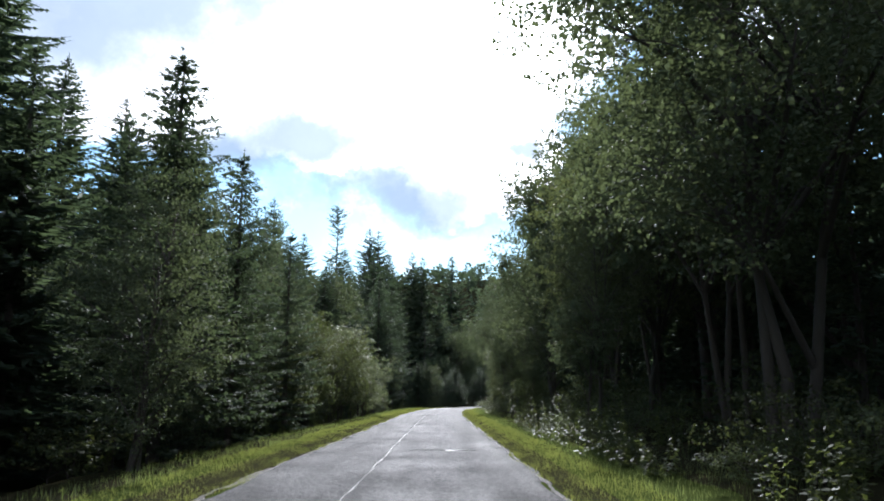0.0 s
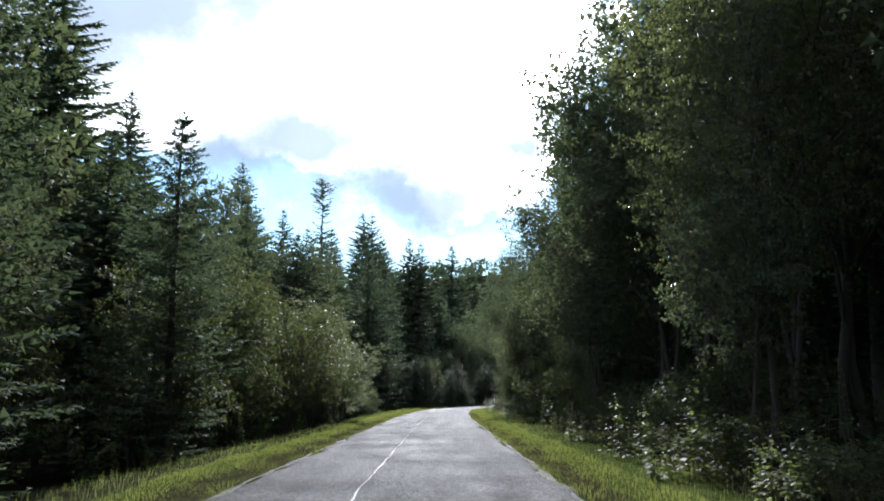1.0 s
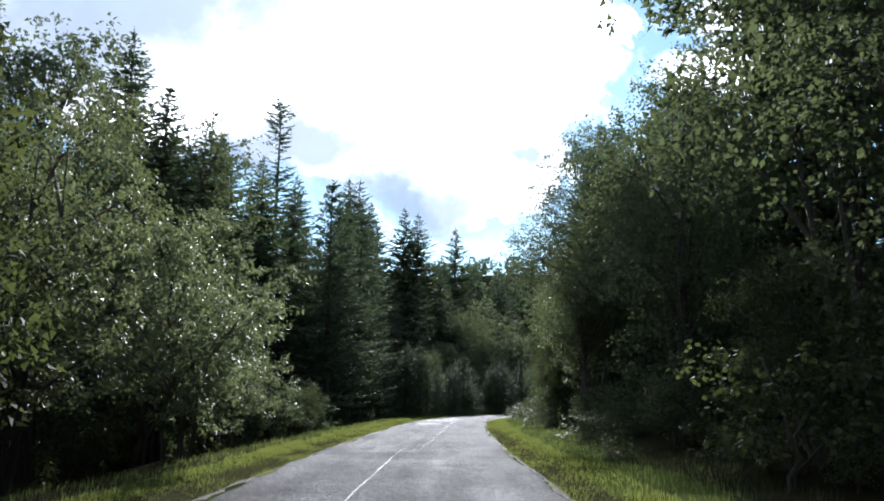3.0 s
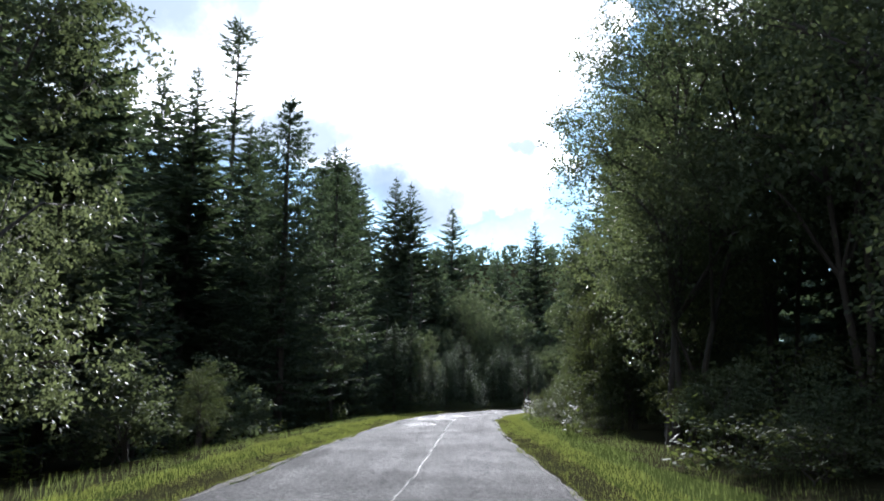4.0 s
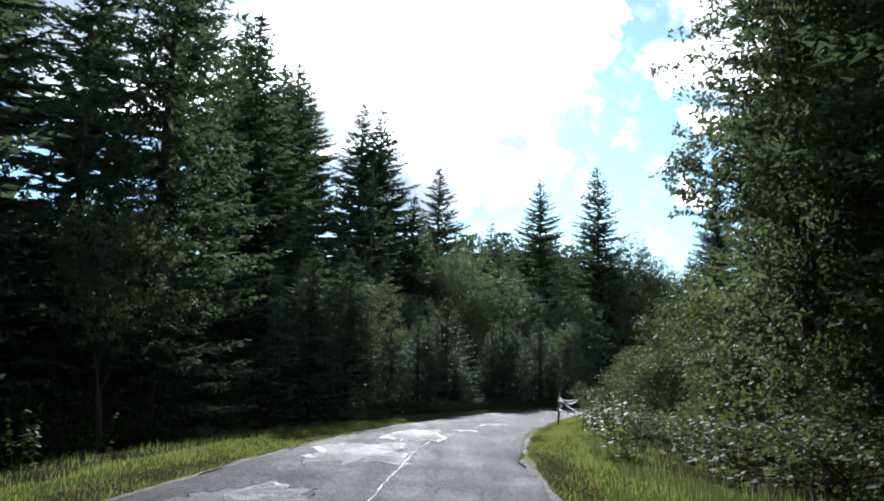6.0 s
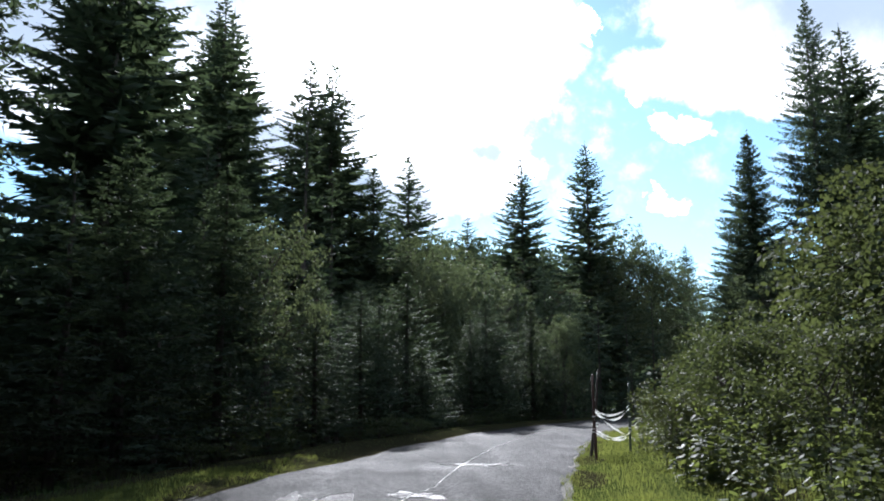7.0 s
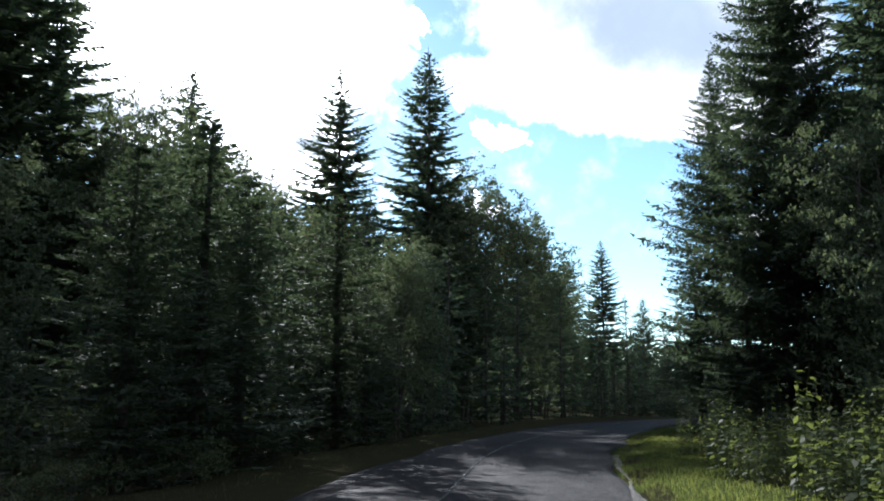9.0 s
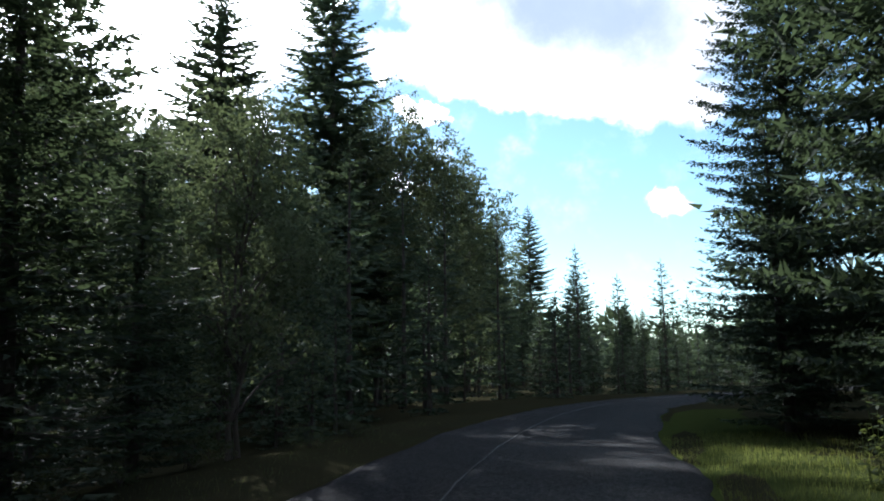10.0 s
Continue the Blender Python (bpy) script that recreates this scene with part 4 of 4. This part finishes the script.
TURF = paint_material("mossy_turf", (0.018, 0.026, 0.008), (0.045, 0.055, 0.016), 1.0, 9.0, 0.0)
# west turf stops at y 103; bare dark soil beyond stands in for deep shade
verge_strip("verge_west", -10, 103, -3.45, -2.2, "green turf of the shady verge")
verge_strip("verge_east", -10, 150, 2.2, 4.4, "green turf of the sunny verge")
grass("verge_grass", "sunlit yellow-green grass along both road edges",
      ((4, 60, -3.45, -2.28, 36000, 0.085), (55, 103, -3.45, -2.28, 33000, 0.09), (4, 100, 2.28, 3.5, 44000, 0.095), (98, 142, 2.28, 5.2, 54000, 0.10), (101, 106, -3.3, -2.3, 2500, 0.07)), 3, GRASS)
grass("wild_grass", "tall rough grass and weeds under the forest edge",
      ((101, 145, -4.2, -2.35, 6000, 0.06), (4, 101, -4.4, -3.3, 11000, 0.16), (4, 98, 3.3, 5.4, 18000, 0.17), (98, 140, 5.0, 8.0, 11000, 0.3)), 4, NETTLE, 0.62)


def weed_kind(seed, height, stems):
    """A clump of nettle-like stalks with paired toothed leaves."""
    rng = np.random.default_rng(seed)
    pieces, B, T, S, W = [], [], [], [], []
    for _ in range(stems):
        a, r = rng.uniform(0, 6.28), rng.uniform(0, 0.35)
        foot = np.array([r * math.cos(a), r * math.sin(a), -0.05])
        h = height * rng.uniform(0.6, 1.1)
        top = foot + (rng.normal(0, 0.12), rng.normal(0, 0.12), h)
        pieces.append(tube([foot, (foot + top) / 2 + rng.normal(0, 0.02, 3), top], [0.007, 0.005, 0.002], 4))
        q = 0.0
        for z in np.arange(0.12, 1.0, 0.085):
            q += 1.57
            for sgn in (0, math.pi):
                p = foot + (top - foot) * z
                ln = 0.13 * rng.uniform(0.45, 1.3) * (1.15 - 0.6 * z)
                d = np.array([math.cos(q + sgn), math.sin(q + sgn), 0]) + rng.normal(0, 0.3, 3) + (0, 0, -0.25)
                p = p + (0, 0, rng.uniform(-0.05, 0.05))
                B.append(p)
                T.append(p + d / np.linalg.norm(d) * ln)
                S.append(np.array([-math.sin(q + sgn), math.cos(q + sgn), rng.normal(0, 0.25)]))
                W.append(ln * 0.33)
    V, F = blades(np.array(B), np.array(T), unit(np.array(S)), np.array(W), 0.38)
    leaves = mesh_data("weed_leaves", V, F, NETTLE)
    V, F = joined(pieces)
    return {"stem": mesh_data("weed_stalks", V, F, NETTLE), "foliage": leaves}


WEEDS = [weed_kind(71, 1.0, 9), weed_kind(72, 0.75, 11), weed_kind(73, 1.3, 8)]
rng = np.random.default_rng(12)
for k, (y0, y1, s0, s1, count) in enumerate(((4, 34, 3.7, 6.0, 46), (34, 98, 3.9, 5.6, 13), (97, 112, 3.9, 7.0, 46), (108, 137, 3.75, 8.6, 200), (4, 100, -6.6, -4.7, 40))):
    for i in range(count):
        x, y = beside(rng.uniform(y0, y1), rng.uniform(s0, s1))
        clump = new("weed_clump")
        z = rng.uniform(0.75, 1.2)
        clump.matrix_basis = Matrix.LocRotScale((x, y, float(ground_z(np.array(x), np.array(y)))), Euler((0, 0, rng.uniform(0, 6.28))), (z, z, z))
        for piece, me in WEEDS[i % 3].items():
            ob = tagged(new(piece, me), kind="stuff")
            ob.parent = clump
        tagged(clump, "clump of green nettles at the roadside", "weeds", "roadside weeds")

# ---- marker posts with barrier tape by the bend ----
POST_DARK = paint_material("weathered_post_wood", (0.014, 0.011, 0.009), (0.05, 0.038, 0.029), 0.9)
POST_RED = paint_material("worn_red_paint", (0.03, 0.02, 0.016), (0.08, 0.030, 0.022), 0.65)
POST_GREEN = paint_material("dull_green_metal", (0.025, 0.04, 0.03), (0.06, 0.08, 0.06), 0.55)
TAPE = leaf_material("white_plastic_tape", (0.7, 0.7, 0.68), (0.86, 0.86, 0.84), (0.9, 0.9, 0.88), 0.35, 0.5)


def post(x, y, height, radius, lean, mat, label):
    base = float(ground_z(np.array(x), np.array(y))) - 0.25
    top = new("marker_post")
    top.matrix_basis = Matrix.Translation((x, y, base))
    rng = np.random.default_rng(int(x * 100))
    zs = np.linspace(0, height + 0.25, 9)
    path = np.column_stack([lean * zs + rng.normal(0, 0.004, 9), rng.normal(0, 0.004, 9), zs])
    V, F = tube(path, radius * np.linspace(1.1, 0.85, 9) * rng.uniform(0.95, 1.05, 9), 10)
    pole = mesh_object("pole", V, F, mat, top, "", True)
    V, F = tube([path[-1], path[-1] + (0, 0, 0.012), path[-1] + (0, 0, 0.03)], [radius * 0.9, radius * 0.8, radius * 0.3], 10)
    mesh_object("cap", V, F, mat, pole, "", True)
    for h in (0.0, 0.06, 0.3):
        V, F = tube([path[5] + (0, 0, h - 0.4), path[5] + (0, 0, h - 0.375)], [radius * 1.18, radius * 1.18], 10)
        mesh_object("tape_winding", V, F, TAPE, pole, "white tape wound round the pole")
    tagged(top, label, "post", "marker posts")
    return base + 0.25


post(5.88, 106.97, 1.82, 0.034, 0.12, POST_DARK, "weathered dark wooden marker post with tape wound round")
post(5.74, 105.82, 1.66, 0.03, -0.012, POST_RED, "worn reddish painted pole wound with white tape")
post(6.82, 107.2, 1.48, 0.026, 0.012, POST_GREEN, "thin dull green fence post in the bushes")


def tape(a, b, sag, turns, seed):
    """A slack, twisted strip of plastic tape between two places."""
    rng = np.random.default_rng(seed)
    a, b = np.array(a), np.array(b)
    n = 26
    V = []
    for i in range(n):
        t = i / (n - 1)
        p = a + (b - a) * t + (0, 0, -4 * sag * t * (1 - t))
        p = p + rng.normal(0, 0.006, 3)
        ang = turns * t * 6.283 + seed
        w = np.array([0.25 * math.cos(ang), 0.4 * math.cos(ang), math.sin(ang)]) * 0.022
        q = np.array([0.001, 0.001, 0.0])
        V += [p - w - q, p + w - q, p + w + q, p - w + q]
    F = []
    for i in range(n - 1):
        for k in range(4):
            j = (k + 1) % 4
            F.append((i * 4 + k, i * 4 + j, i * 4 + 4 + j, i * 4 + 4 + k))
    F += [(3, 2, 1, 0), (n * 4 - 4, n * 4 - 3, n * 4 - 2, n * 4 - 1)]
    ob = mesh_object("barrier_tape", np.array(V), F, TAPE)
    tagged(ob, "slack twisted white barrier tape hanging between posts", "tape", "barrier tapes")


NEAR, MID, FAR = (6.0, 106.94), (5.73, 105.79), (6.83, 107.18)
for k, (p, z0, q, z1, sag, turns) in enumerate(((MID, 1.0, FAR, 1.06, 0.17, 0.6), (MID, 0.96, FAR, 1.0, 0.21, 1.0), (MID, 0.94, (6.75, 107.1), 0.42, 0.05, 0.7), (MID, 0.62, FAR, 0.5, 0.16, 1.2),
                                                (NEAR, 1.0, (5.76, 105.84), 0.42, 0.02, 0.25), (NEAR, 1.14, MID, 0.84, 0.03, 0.4), (NEAR, 1.02, MID, 0.78, 0.03, 0.3), (MID, 0.56, (6.7, 107.05), 0.38, 0.10, 0.8))):
    tape((*p, z0), (*q, z1), sag, turns, k)
